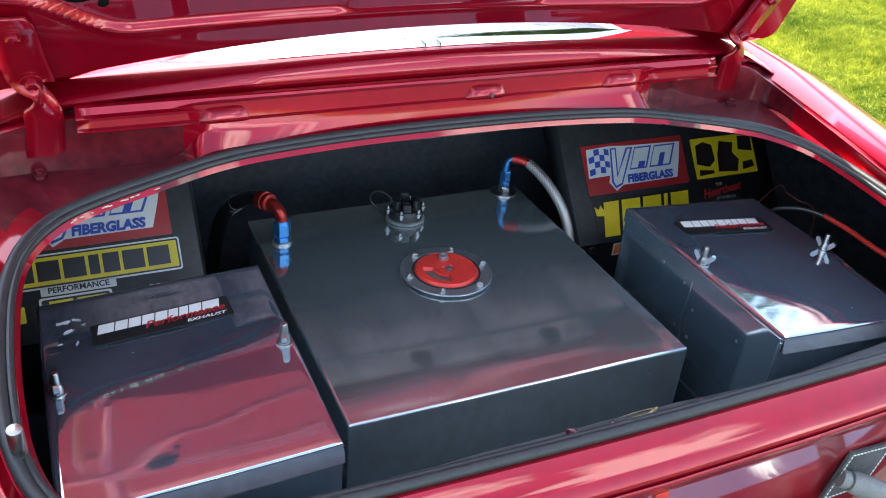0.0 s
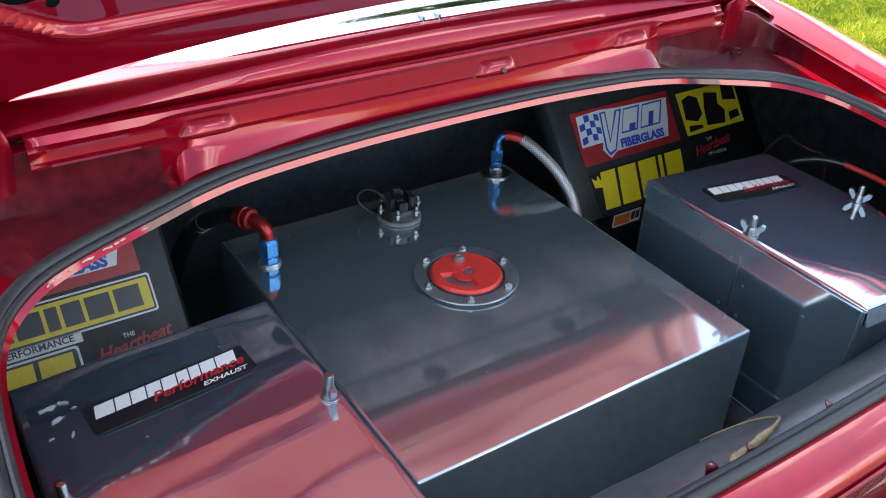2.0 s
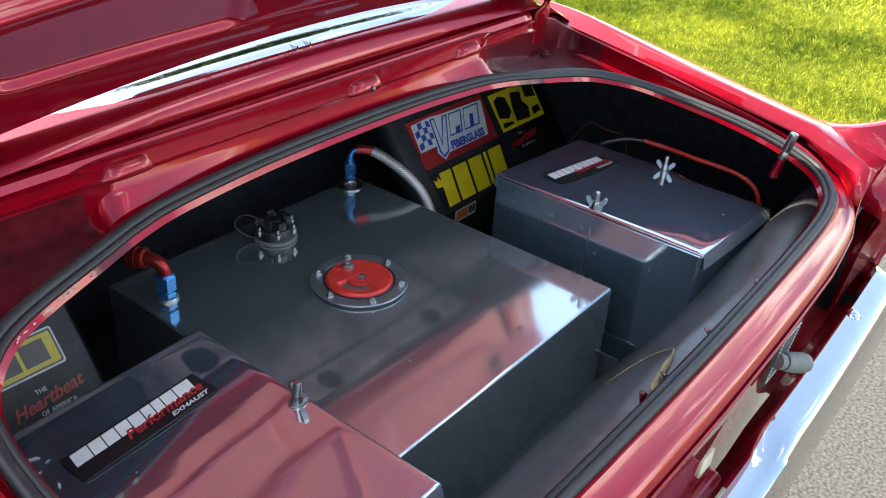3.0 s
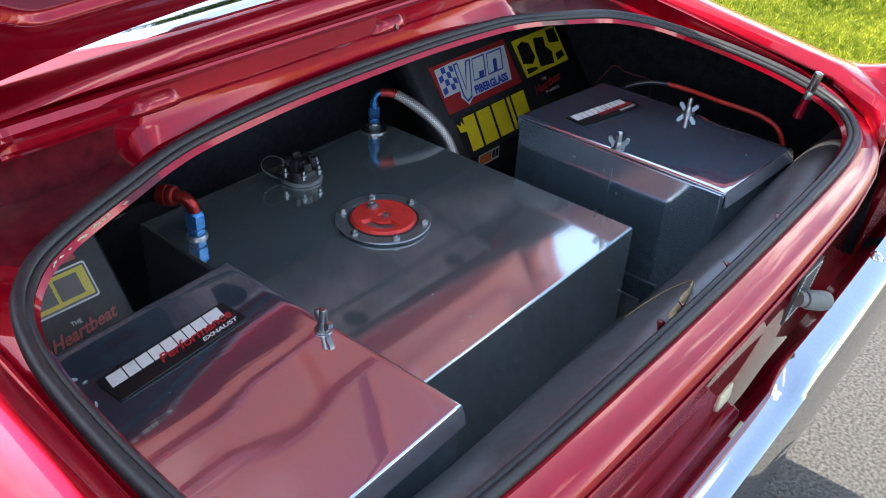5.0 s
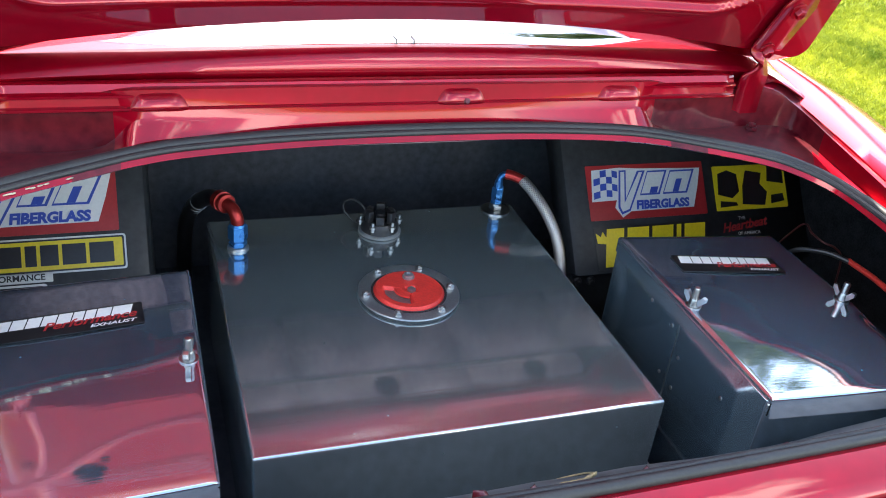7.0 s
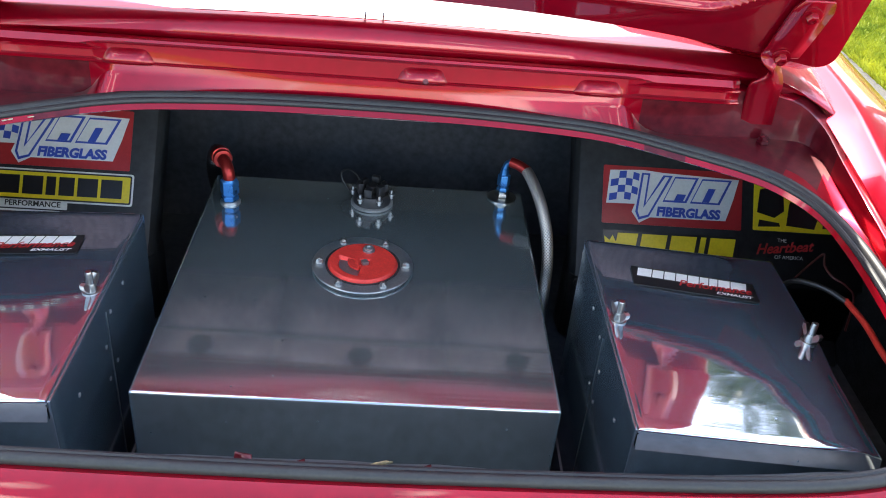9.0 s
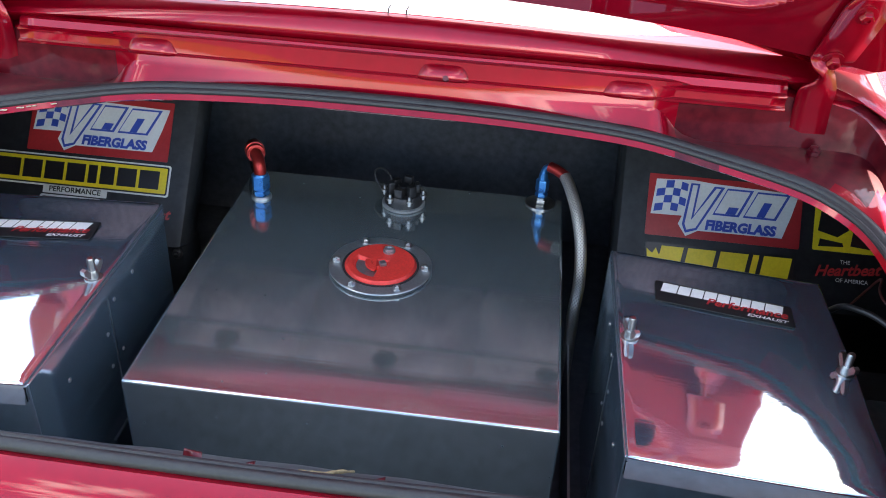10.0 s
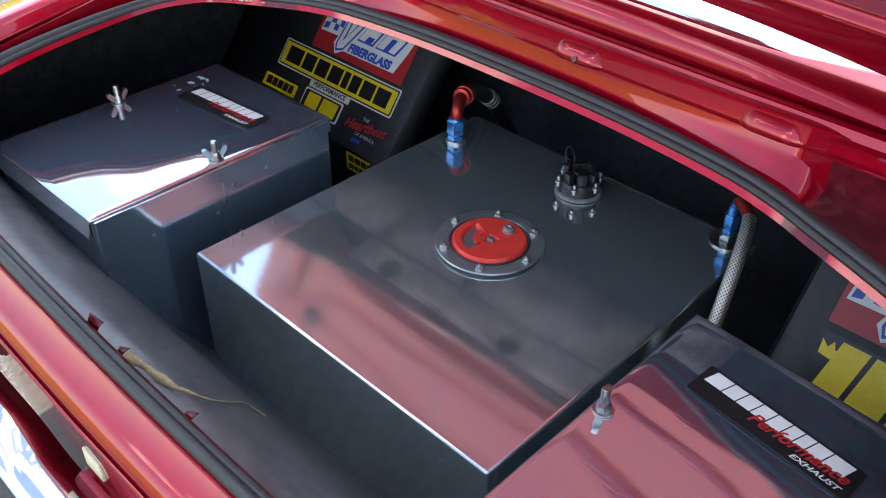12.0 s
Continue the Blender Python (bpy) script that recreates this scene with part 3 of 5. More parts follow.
bm = bmesh.new()
rx = [-.56 + .04 * k for k in range(29)]
grid(bm, [[roof_point(x, y + .35 * max(0, abs(x) - .3) ** 2 * (y < 1.3), ROOF_Z + h) for x in rx] for y, h in ((1.186, .003), (1.30, .022), (1.55, .040), (1.8, .042), (2.0, .028), (2.12, .004))])
solid(part("roof", bm, PAINT, car), 0.002)
bm = bmesh.new()
grid(bm, [[roof_point(x * (1 + .17 * k / 5), 2.12 + .62 * k / 5 - .5 * x * x * k / 5, ROOF_Z + .004 - (ROOF_Z - 1.06) * k / 5 + .03 * math.sin(math.pi * k / 5)) for x in rx] for k in range(6)])
solid(part("windscreen", bm, GLASS, car, "tinted windscreen glass"), 0.004)


# quarter panels
QUARTER = [(.0, .0), (.0025, .004), (.021, .0140), (.0235, .0158), (.0275, .0160), (.050, .0125), (.080, .0055), (.125, -.0095), (.165, -.034), (.205, -.073), (.238, -.140), (.253, -.24), (.246, -.36), (.231, -.50), (.20, -.64)]


def quarter_top(y):
    return 0.966 + 0.16 * y if y < .36 else 0.966 + 0.16 * .36 + 0.05 * (y - .36)


def crest(n, y):
    """How far the panel's crest swings outwards towards the front of the car."""
    return (0, 0, 1, 1, 1, .7, .3)[n] * .028 * max(0, min(1, (y - .10) / .35)) if n < 7 else 0


def quarter_inner(y):
    """The panel's inner edge, which follows the channel round its rear corner."""
    if y > -.12:
        return .631 + .02 * max(0, min(1, (y - .26) / .15)), quarter_top(y)
    if y > -.19:
        k = (-.12 - y) / .07
        return .630 - .018 * k, .9465 - .037 * k
    k = min(1, (-.19 - y) / .044)
    return .612 - .046 * k, .9095 - .021 * k


def quarter(sign):
    bm = bmesh.new()
    ys = [-.236 + .0232 * k for k in range(6)] + [-.10 + .04 * k for k in range(36)]
    rows = []
    for n, (dx, dz) in enumerate(QUARTER):
        row = []
        for y in ys:
            low = max(0, -.12 - y) / .13
            x, z = quarter_inner(y) if n < 1 else (.631 + dx + crest(n, y) - (.03 * low if n < 5 else 0), quarter_top(y) + dz - (.018 * low if n < 6 else 0))
            row.append(Vector((sign * x, y, z)))
        rows.append(row)
    grid(bm, rows if sign > 0 else [r[::-1] for r in rows])
    solid(part("quarter_panel", bm, PAINT, car), 0.002)


quarter(1)
quarter(-1)


# the closed front of the car: doors, wings, bonnet and nose
def front_side(name, sign, y0, y1):
    bm = bmesh.new()
    ys = [y0 + (y1 - y0) * k / 8 for k in range(9)]
    rows = [[Vector((sign * (.631 + dx + crest(n, y)), y, quarter_top(y) - .10 * max(0, y - 1.3) ** 1.3 / 3 + dz)) for y in ys] for n, (dx, dz) in enumerate(QUARTER)]
    grid(bm, rows if sign > 0 else [r[::-1] for r in rows])
    solid(part(name, bm, PAINT, car), 0.002)


for sign in (1, -1):
    front_side("front_door", sign, 1.286, 2.60)
    front_side("front_wing", sign, 2.606, 4.25)
bm = bmesh.new()
rx = [-.655 + .0655 * k for k in range(21)]
grid(bm, [[Vector((x, y - .25 * x * x * (y < 3), quarter_top(y) - .10 * (y - 1.3) ** 1.3 / 3 + .035 - .08 * x * x)) for x in rx] for y in (2.70, 3.0, 3.4, 3.8, 4.1, 4.25)])
solid(part("bonnet", bm, PAINT, car), 0.002)
bm = bmesh.new()
rx = [-.88 + .088 * k for k in range(21)]
grid(bm, [[Vector((x, y - .12 * x * x, z - .25 * max(0, abs(x) - .6) ** 1.2 * (z > .8))) for x in rx] for y, z in ((4.24, 1.0), (4.30, .95), (4.33, .80), (4.32, .60), (4.26, .40))])
solid(part("nose_panel", bm, PAINT, car), 0.002)

# tail panel, which rises at its ends to the quarter panels
EDGE_Z = [(.0, .8604), (.2, .8614), (.382, .8645), (.495, .8725), (.566, .8865), (.632, .912), (.66, .922), (.711, .927), (.761, .912), (.811, .882), (.851, .837), (.876, .772), (.883, .68)]


def tail_top(x):
    x = abs(x)
    for (a, za), (b, zb) in zip(EDGE_Z, EDGE_Z[1:]):
        if x <= b:
            return za + (zb - za) * (x - a) / (b - a)
    return EDGE_Z[-1][1]


bm = bmesh.new()
half_x = [0, .1, .2, .3, .38, .44, .50, .54, .584, .608, .632, .66, .685, .711, .736, .761, .786, .811, .831, .851, .876, .883]
xs2 = [-x for x in half_x[:0:-1]] + half_x


def tail_y(x, y):
    """The tail curves forward towards its ends with the rear edge of the opening."""
    return y + float(np.interp(abs(x), (0, .2, .382, .495, .566, .62, .9), (0, .002, .0068, .0170, .0365, .042, .042)))


def tail_z(x, z):
    low = .42
    return low + (z - low) * (tail_top(x) - low) / (.860 - low)


grid(bm, [[Vector((x, tail_y(x, y), tail_z(x, z))) for x in xs2] for y, z in
          ((-.2712, .8602), (-.2722, .8590), (-.2724, .8574), (-.2712, .8558), (-.2640, .8490), (-.2580, .838), (-.2525, .820), (-.247, .79), (-.237, .75), (-.230, .70), (-.226, .64), (-.22, .55), (-.2, .42))])
solid(part("tail_panel", bm, PAINT, car), 0.002)
for x in (-.152, .152):
    bm = bmesh.new()
    box(bm, x - .020, x + .020, -.2300, -.2230, .630, .660, 0.002)
    part("paper_tag", bm, TAPE, car, "pale yellow rectangular tag on the tail panel")
bm = bmesh.new()
box(bm, -.185, .185, -.250, -.215, .588, .620, 0.014, 5)
part("tail_ridge", bm, PAINT, car, "raised rounded ridge of the tail panel")

# bumper
bm = bmesh.new()
bx = [-.945 + .0236 * k for k in range(81)]


def bump_y(x):
    return 0.03 * max(0, abs(x) - .35) ** 1.6 + 6 * max(0, abs(x) - .86) ** 1.5


def dip(x):
    """How far the plate recess lowers the bumper's upper edge."""
    k = max(0, min(1, (.30 - abs(x)) / .10))
    return k * k * (3 - 2 * k)


grid(bm, [[Vector((x, y + bump_y(x) - a * dip(x), z - b * dip(x))) for x in bx] for y, z, a, b in
          ((-.236, .626, .0, .015), (-.254, .640, .003, .015), (-.259, .648, .004, .015), (-.266, .653, .004, .015), (-.282, .649, .003, .012), (-.300, .641, 0, .008), (-.308, .633, 0, .006), (-.313, .612, 0, .012), (-.318, .570, 0, 0), (-.312, .53, 0, 0), (-.298, .505, 0, 0), (-.27, .50, 0, 0))])
bumper = solid(part("rear_bumper", bm, CHROME, car, "chrome rear bumper with a round bolt head"), 0.003)
for sign in (1, -1):
    bm = bmesh.new()
    M = Matrix.Translation((sign * .666, -.274 + bump_y(.66), .6525)) @ pose(0, 0, 0, 25, 0, 0)
    lathe(bm, [(.014, -.004), (.014, .001), (.011, .0045), (.006, .0065), (.001, .007)], M, 24)
    part("bumper_bolt", bm, CHROME, bumper)

# ---- trunk lid, raised ----
LID_D = Vector((0, -math.cos(radians(63)), math.sin(radians(63))))
LID_N = Vector((0, math.sin(radians(63)), math.cos(radians(63))))
LID_LEN, LID_HALF = 0.67, 0.622


def lid_point(x, u, w):
    """A place on the lid: across, along from the hinge edge, and out of its top skin."""
    sag = -0.15 * x * x * (1 - 0.3 * u / LID_LEN)
    half = Vector((x, .395, 1.164)) + LID_D * u + LID_N * (w - 0.10 * (u - .35) ** 2 + .012)
    return half + Vector((0, 0, sag))


def lid_depth(x, u):
    """The inner panel under the skin: a flange at the hinge edge, a shallow band behind a ridge, then deep pockets beside the spine."""
    x = abs(x)
    edge = .030 + .11 * x * x + .060 * ease((x - .42) / .14)
    band = ease((u - edge) / .010) * ease((.56 - x) / .03) * ease((x - .14) / .02)
    pocket = ease((u - .128) / .014) * ease((.545 - x) / .02) * ease((x - .05) / .02) * ease((LID_LEN - .07 - u) / .02)
    ridge = math.exp(-((u - edge) / .005) ** 2) + .8 * math.exp(-((u - .124) / .006) ** 2) * ease((.5 - x) / .03)
    return -0.034 + .007 * band * (1 - pocket) + .022 * pocket - .0022 * ridge


NX, NU = 161, 121
bm = bmesh.new()
us = [.16 * k / 70 for k in range(70)] + [.16 + (LID_LEN - .16) * k / (NU - 71) for k in range(NU - 70)]
lx = [LID_HALF * (-1 + 2 * k / (NX - 1)) for k in range(NX)]


def lid_round(x, u):
    """Rounds the lid's corners."""
    r = 0.028
    ex, eu = abs(x) - (LID_HALF - r), max(r - u, u - (LID_LEN - r))
    if ex > 0 and eu > 0:
        far = math.hypot(ex, eu)
        if far > r:
            s_ = r / far
            x = math.copysign(LID_HALF - r + ex * s_, x)
            u = r - eu * s_ if u < r else LID_LEN - r + eu * s_
    return x, u


def warp(x, u):
    """Lets the rows of the mesh follow the bowed ridge at the hinge edge."""
    return u + .11 * x * x * min(1, u / .03) * max(0, 1 - max(0, u - .03) / .085)


skin = [[lid_point(*lid_round(x, warp(x, u)), -.006 * (1 - ease(u / .03))) - LID_D * .036 * (1 - ease(u / .05)) for x in lx] for u in us]
inner = [[lid_point(*lid_round(x, warp(x, u)), lid_depth(x, warp(x, u))) for x in lx] for u in us]
vs = grid(bm, skin)
vi = grid(bm, [r[::-1] for r in inner])
rim = [(r, k) for r, k in [(0, k) for k in range(NX)] + [(r, NX - 1) for r in range(1, NU)] + [(NU - 1, k) for k in range(NX - 2, -1, -1)] + [(r, 0) for r in range(NU - 2, 0, -1)]]
for (r, k), (r2, k2) in zip(rim, rim[1:] + rim[:1]):
    bm.faces.new((vs[r2][k2], vs[r][k], vi[r][NX - 1 - k], vi[r2][NX - 1 - k2]))
bmesh.ops.recalc_face_normals(bm, faces=bm.faces)
lid = part("trunk_lid", bm, PAINT, car, "raised red trunk lid with a ribbed inner panel")

for x, u, rx, ru in ((-.475, .116, .023, .015), (-.4525, .093, .0045, .0045), (.475, .116, .023, .015), (.4525, .093, .0045, .0045)):
    bm = bmesh.new()
    base_ = [lid_point(x + rx * math.cos(a) * (1.0 if math.sin(a) < 0 else .85), u + ru * math.sin(a), lid_depth(x, u) - .0015) for a in [2 * math.pi * k / 20 for k in range(20)]]
    lip = [lid_point(x + (rx + .003) * math.cos(a), u + (ru + .003) * math.sin(a), lid_depth(x, u) + .0005) for a in [2 * math.pi * k / 20 for k in range(20)]]
    grid(bm, [lip, base_], closed=True)
    bm.verts.ensure_lookup_table()
    bm.faces.new([bm.verts[k] for k in range(20, 40)])
    bmesh.ops.recalc_face_normals(bm, faces=bm.faces)
    part("lid_opening", bm, HOLE, lid, "dark opening in the inner panel")

# hinges
def hinge(sign):
    bm = bmesh.new()
    on_lid = [lid_point(sign * x, u, -.042) for x, u in ((.543, .012), (.549, .045), (.555, .085), (.558, .108))]
    path = smooth_path([(sign * .540, .362, .992), (sign * .539, .360, 1.02), (sign * .536, .356, 1.05), (sign * .536, .351, 1.08), (sign * .538, .347, 1.105), *on_lid], 5)
    rows = []
    for i, p in enumerate(path):
        t = i / (len(path) - 1)
        turn = max(0, 1 - abs(t - .47) / .16)
        turn = turn * turn * (3 - 2 * turn)
        w = (.023 if t < .47 else .026) - .011 * turn
        if t > .9:
            w *= 1 - 3 * (t - .9)
        a = Vector((1 - .8 * turn, turn * .35, turn * .5)).normalized()
        rows.append([p - a * w, p - a * w * .3, p + a * w * .3, p + a * w])
    grid(bm, rows)
    ob = part("hinge", bm, PAINT, car, "red painted trunk hinge arm")
    solid(ob, 0.005, 0.0)
    for t in (-6, -16):
        bm = bmesh.new()
        m = Matrix.Translation(path[t] - LID_N * .002) @ (-LID_N).to_track_quat("Z", "Y").to_matrix().to_4x4()
        lathe(bm, [(.013, 0), (.013, .003), (.009, .0035)], m, 20)
        lathe(bm, [(.0085, .003), (.0085, .009), (.007, .011), (.004, .0115), (.004, .009)], m, hexa=True)
        part("bolt", bm, PAINT, ob)


hinge(1)
hinge(-1)


# lock pins at the sides of the opening
def lock_pin(sign):
    at = Vector((.578, -.1035, .925)) if sign > 0 else Vector((-.597, -.103, .925))
    m = Matrix.Translation(at) @ Vector((0, -.19, 1)).to_track_quat("Z", "Y").to_matrix().to_4x4()
    bm = bmesh.new()
    lathe(bm, [(.0050, -.002), (.0072, .001), (.0072, .012), (.0062, .0135), (.0062, .0165), (.0072, .018), (.0074, .043), (.0066, .0465), (.0030, .0475)], m, 20)
    pin = part("lock_pin", bm, STEEL, car, "bright steel lid lock pin")
    bm = bmesh.new()
    lathe(bm, [(.0030, -.037), (.0075, -.035), (.0080, -.020), (.0065, -.015), (.0065, .001)], m, 16)
    part("pin_foot", bm, PAINT, pin, "red painted foot of the lock pin")


lock_pin(1)
lock_pin(-1)

# trunk lining
bm = bmesh.new()
box(bm, -.826, .826, -.05, .80, .53, .55)
trunk_floor = part("trunk_floor", bm, BLACK, car)
bm = bmesh.new()
box(bm, -.826, .826, .78, .80, .55, .985)
part("bulkhead", bm, BLACK, car)
for sign in (1, -1):
    bm = bmesh.new()
    box(bm, min(sign * .826, sign * .836), max(sign * .826, sign * .836), -.20, .78, .55, .90)
    part("side_lining", bm, SIDE_LINER, car, "matt black side lining with shade put into its colour")
bm = bmesh.new()
mat_prof = smooth_path([(0, -.232, .866), (0, -.210, .868), (0, -.196, .866), (0, -.178, .860), (0, -.150, .837), (0, -.120, .800), (0, -.090, .750), (0, -.045, .665), (0, -.005, .605), (0, .03, .560)], 4)
mx = [-.80 + .05 * k for k in range(33)]


def lining(x, p):
    """The lining bulges towards its ends, where it lies over the wheel arches' roots."""
    k = max(0, min(1, (abs(x) - .22) / .36))
    k = k * k * (3 - 2 * k)
    top = math.exp(-((p.y + .115) / .048) ** 2)
    return Vector((x, p.y, p.z + .004 * math.sin(9 * x + 30 * p.y) + .0022 * math.sin(31 * x - 47 * p.y) * math.sin(17 * x + 3) + .023 * k * top - .02 * k * math.exp(-((p.y + .195) / .02) ** 2)))


grid(bm, [[lining(x, p) for x in mx] for p in mat_prof])


def lining_at(x, y, lift=.003):
    """A place on the lining."""
    for a, b in zip(mat_prof, mat_prof[1:]):
        if a.y <= y <= b.y:
            return lining(x, a.lerp(b, (y - a.y) / (b.y - a.y))) + Vector((0, 0, lift))


solid(part("rear_lining", bm, VINYL, car, "scuffed black vinyl lining of the rear sill"), 0.004)
bm = bmesh.new()
grid(bm, [[lining(x, p) + Vector((0, 0, .003)) for x in (.592, .600, .610)] for p in mat_prof[11:25]])
solid(part("lining_edge", bm, TAPE, car, "pale worn edge strip"), 0.003)

bm = bmesh.new()
box(bm, -.66, .66, .5195, .80, .9714, .992)
part("package_shelf", bm, BLACK, car)
# hidden black sheet, added to keep light from leaking in behind the gutter
bm = bmesh.new()
box(bm, -.570, .570, .3690, .374, .981, 1.067)
part("light_stop", bm, BLACK, car)

# upright edges of the tank's tray, bare metal along the top
for x, y0, y1, z in ((.280, -.020, .40, .638), (-.281, .06, .40, .616)):
    bm = bmesh.new()
    box(bm, x - .001, x + .001, y0, y1, .55, z)
    tray = part("tray_side", bm, BLACK, car, "black side of the tank's tray")
    bm = bmesh.new()
    box(bm, x - .0014, x + .0014, y0, y1, z + .0002, z + .0022)
    part("tray_edge", bm, STEEL, tray, "bare metal edge")

# sloped black side panels that carry the stickers
SLOPE = .75


def slope_y(sign, z):
    return (.488 if sign > 0 else .475) + SLOPE * (z - .79)


def panel_matrix(sign, x, z):
    """Local x across, local y up the slope, local z out towards the rear."""
    return Matrix.LocRotScale(Vector((x, slope_y(sign, z), z)), Euler((math.atan2(1, SLOPE), 0, 0)), None)


def side_panel(sign):
    bm = bmesh.new()
    xs_ = [sign * x for x in (.334, .337, .343, .352, .40, .55, .825)]
    back = (.05, .012, .003, 0, 0, 0, 0)
    rows = []
    for k in range(9):
        z = .695 + .26 * k / 8
        rows.append([Vector((x, slope_y(sign, z) + b, z)) for x, b in zip(xs_, back)])
    rows.insert(0, [p + Vector((0, .012, -.008)) for p in rows[0]])
    rows.insert(0, [Vector((p.x, p.y + .004, .56)) for p in rows[0]])
    grid(bm, rows if sign > 0 else [r[::-1] for r in rows])
    return solid(part("side_panel", bm, PANEL, car, "black painted sloping side panel covered in stickers"), 0.004)


panel_r = side_panel(1)
panel_l = side_panel(-1)
for owner, sign in ((panel_r, 1), (panel_l, -1)):
    for x in (.352, .378):
        bm = bmesh.new()
        m = Matrix.Translation((sign * x, slope_y(sign, .695) + .012, .676)) @ pose(0, 0, 0, 90, 0, 0)
        lathe(bm, [(.0085, -.002), (.0085, .002), (.0065, .004)], m, 16)
        lathe(bm, [(.0052, .003), (.0052, .008), (.0042, .009)], m, hexa=True)
        part("bolt", bm, PLASTIC, owner)

# ---- fuel tank ----
tank = thing("fuel_tank", (0, .266, .55), "square polished aluminium fuel cell in the trunk", "fuel tank")
bm = bmesh.new()
box(bm, -.254, .254, 0, .533, .549, .78, 0.004, 3)
part("tank_body", bm, TANK, tank, flat=True)
C = Vector((.0010, .284, .7838))
bm = bmesh.new()
lathe(bm, [(.052, -.0038), (.0695, -.0038), (.0695, 0), (.052, 0)], Matrix.Translation(C), 48)
part("gasket", bm, RUBBER, tank, "dark rubber gasket under the flange")
bm = bmesh.new()
lathe(bm, [(.0535, 0), (.072, 0), (.072, .0012), (.0712, .0018), (.0545, .0018), (.0535, .0010)], Matrix.Translation(C), 64)
part("filler_flange", bm, FLANGE, tank, "round zinc-plated filler flange")
# added ring whose black colour imitates the dark gap between cap and flange
bm = bmesh.new()
lathe(bm, [(.0536, .0003), (.0536, .0022), (.0520, .0030), (.0506, .0022), (.0506, .0003)], Matrix.Translation(C), 64)
part("gap_ring", bm, RUBBER, tank, "black ring drawn for the dark gap round the cap")


def cap_height(r, a):
    """The cap's face: a low dome with a chamfered rim, a crescent finger hole and a small square pit beside the key."""
    h = .0062 - .0042 * ease((r - .0462) / .0042)
    mid = abs((math.degrees(a) - 212 + 180) % 360 - 180)
    hole = ease((r - .0115) / .003) * ease((.0375 - r) / .003) * ease((56 - mid) / 9)
    pit = ease((.0085 - abs(r * math.cos(a) - .003)) / .002) * ease((.0085 - abs(r * math.sin(a) + .002)) / .002)
    return h - .0055 * hole - .003 * pit * (1 - hole)


bm = bmesh.new()
radii = [.0004] + [.0016 * k for k in range(1, 31)] + [.0490, .0503]
grid(bm, [[C + Vector((r * math.cos(a), r * math.sin(a), cap_height(r, a))) for a in [2 * math.pi * k / 96 for k in range(96)]] for r in radii], closed=True)
bmesh.ops.recalc_face_normals(bm, faces=bm.faces)
cap = solid(part("filler_cap", bm, RED_CAP, tank, "red anodised screw-in filler cap"), .0015)
bm = bmesh.new()
box(bm, -.0045, .0045, -.0045, .0045, .0020, .0085, 0.001, m=Matrix.Translation(C + Vector((.003, -.002, 0))) @ pose(0, 0, 0, 0, 0, 30))
part("cap_key", bm, FLANGE, cap, "dull metal key square")
bm = bmesh.new()
lathe(bm, [(.0088, .0050), (.0088, .0085), (.0070, .0092), (.0070, .0118), (.0058, .0126), (.0036, .0126), (.0034, .0110)], Matrix.Translation(C + Vector((.007, .029, 0))), 24)
part("cap_vent", bm, FLANGE, cap, "dull metal vent valve")
bm = bmesh.new()
hook = [(.0215 * math.cos(radians(a)), .0215 * math.sin(radians(a))) for a in range(168, 262, 8)] + [(.013 * math.cos(radians(a)), .013 * math.sin(radians(a))) for a in range(256, 166, -8)]
low = [bm.verts.new(C + Vector((x, y, .0035))) for x, y in hook]
f = bm.faces.new(low)
ret = bmesh.ops.extrude_face_region(bm, geom=[f])
bmesh.ops.translate(bm, vec=(0, 0, .0035), verts=[v for v in ret["geom"] if isinstance(v, bmesh.types.BMVert)])
bmesh.ops.recalc_face_normals(bm, faces=bm.faces)
part("cap_grip", bm, RED_CAP, cap)
for k in range(6):
    a = radians(60 * k + 60.5)
    p = C + Vector((.0620 * math.cos(a), .0620 * math.sin(a), 0))
    bm = bmesh.new()
    lathe(bm, [(.0062, .0018), (.0062, .0030), (.0058, .0034)], Matrix.Translation(p), 16)
    lathe(bm, [(.0056, .0032), (.0056, .0066), (.0048, .0076)], Matrix.Translation(p) @ pose(0, 0, 0, 0, 0, 17 * k), hexa=True)
    lathe(bm, [(.0026, .0075), (.0026, .0090), (.0018, .0095)], Matrix.Translation(p), 12)
    part("flange_bolt", bm, STEEL, tank)


def hexnut(bm, m, r, h0, h1):
    lathe(bm, [(r * .92, h0), (r, h0 + .0012), (r, h1 - .0012), (r * .92, h1)], m, hexa=True)


# fuel level sender
sender = thing("fuel_level_sender", (.005, .468, .78), "round black plastic fuel sender with bright screws", "fuel sender")
P = Matrix.Translation((.005, .468, .78))
bm = bmesh.new()
lathe(bm, [(.031, 0), (.0335, .001), (.0335, .0045), (.031, .006)], P, 40)
part("gasket_plate", bm, GREY_RUBBER, sender, "grey base plate")
bm = bmesh.new()
lathe(bm, [(.0300, .006), (.0300, .014), (.0275, .020), (.026, .022), (.010, .022)], P, 40)
part("sender_body", bm, PLASTIC, sender)
for k in range(6):
    a = 2 * math.pi * (k + .25) / 6
    bm = bmesh.new()
    box(bm, -.0045, .0045, -.0065, .0065, .020, .040 if k % 2 else .036, 0.0012, m=P @ Matrix.Rotation(a, 4, "Z") @ Matrix.Translation((.0195, 0, 0)))
    part("castle_tooth", bm, PLASTIC, sender)
bm = bmesh.new()
lathe(bm, [(.010, .020), (.010, .032), (.008, .034)], P, 20)
part("hub", bm, PLASTIC, sender)
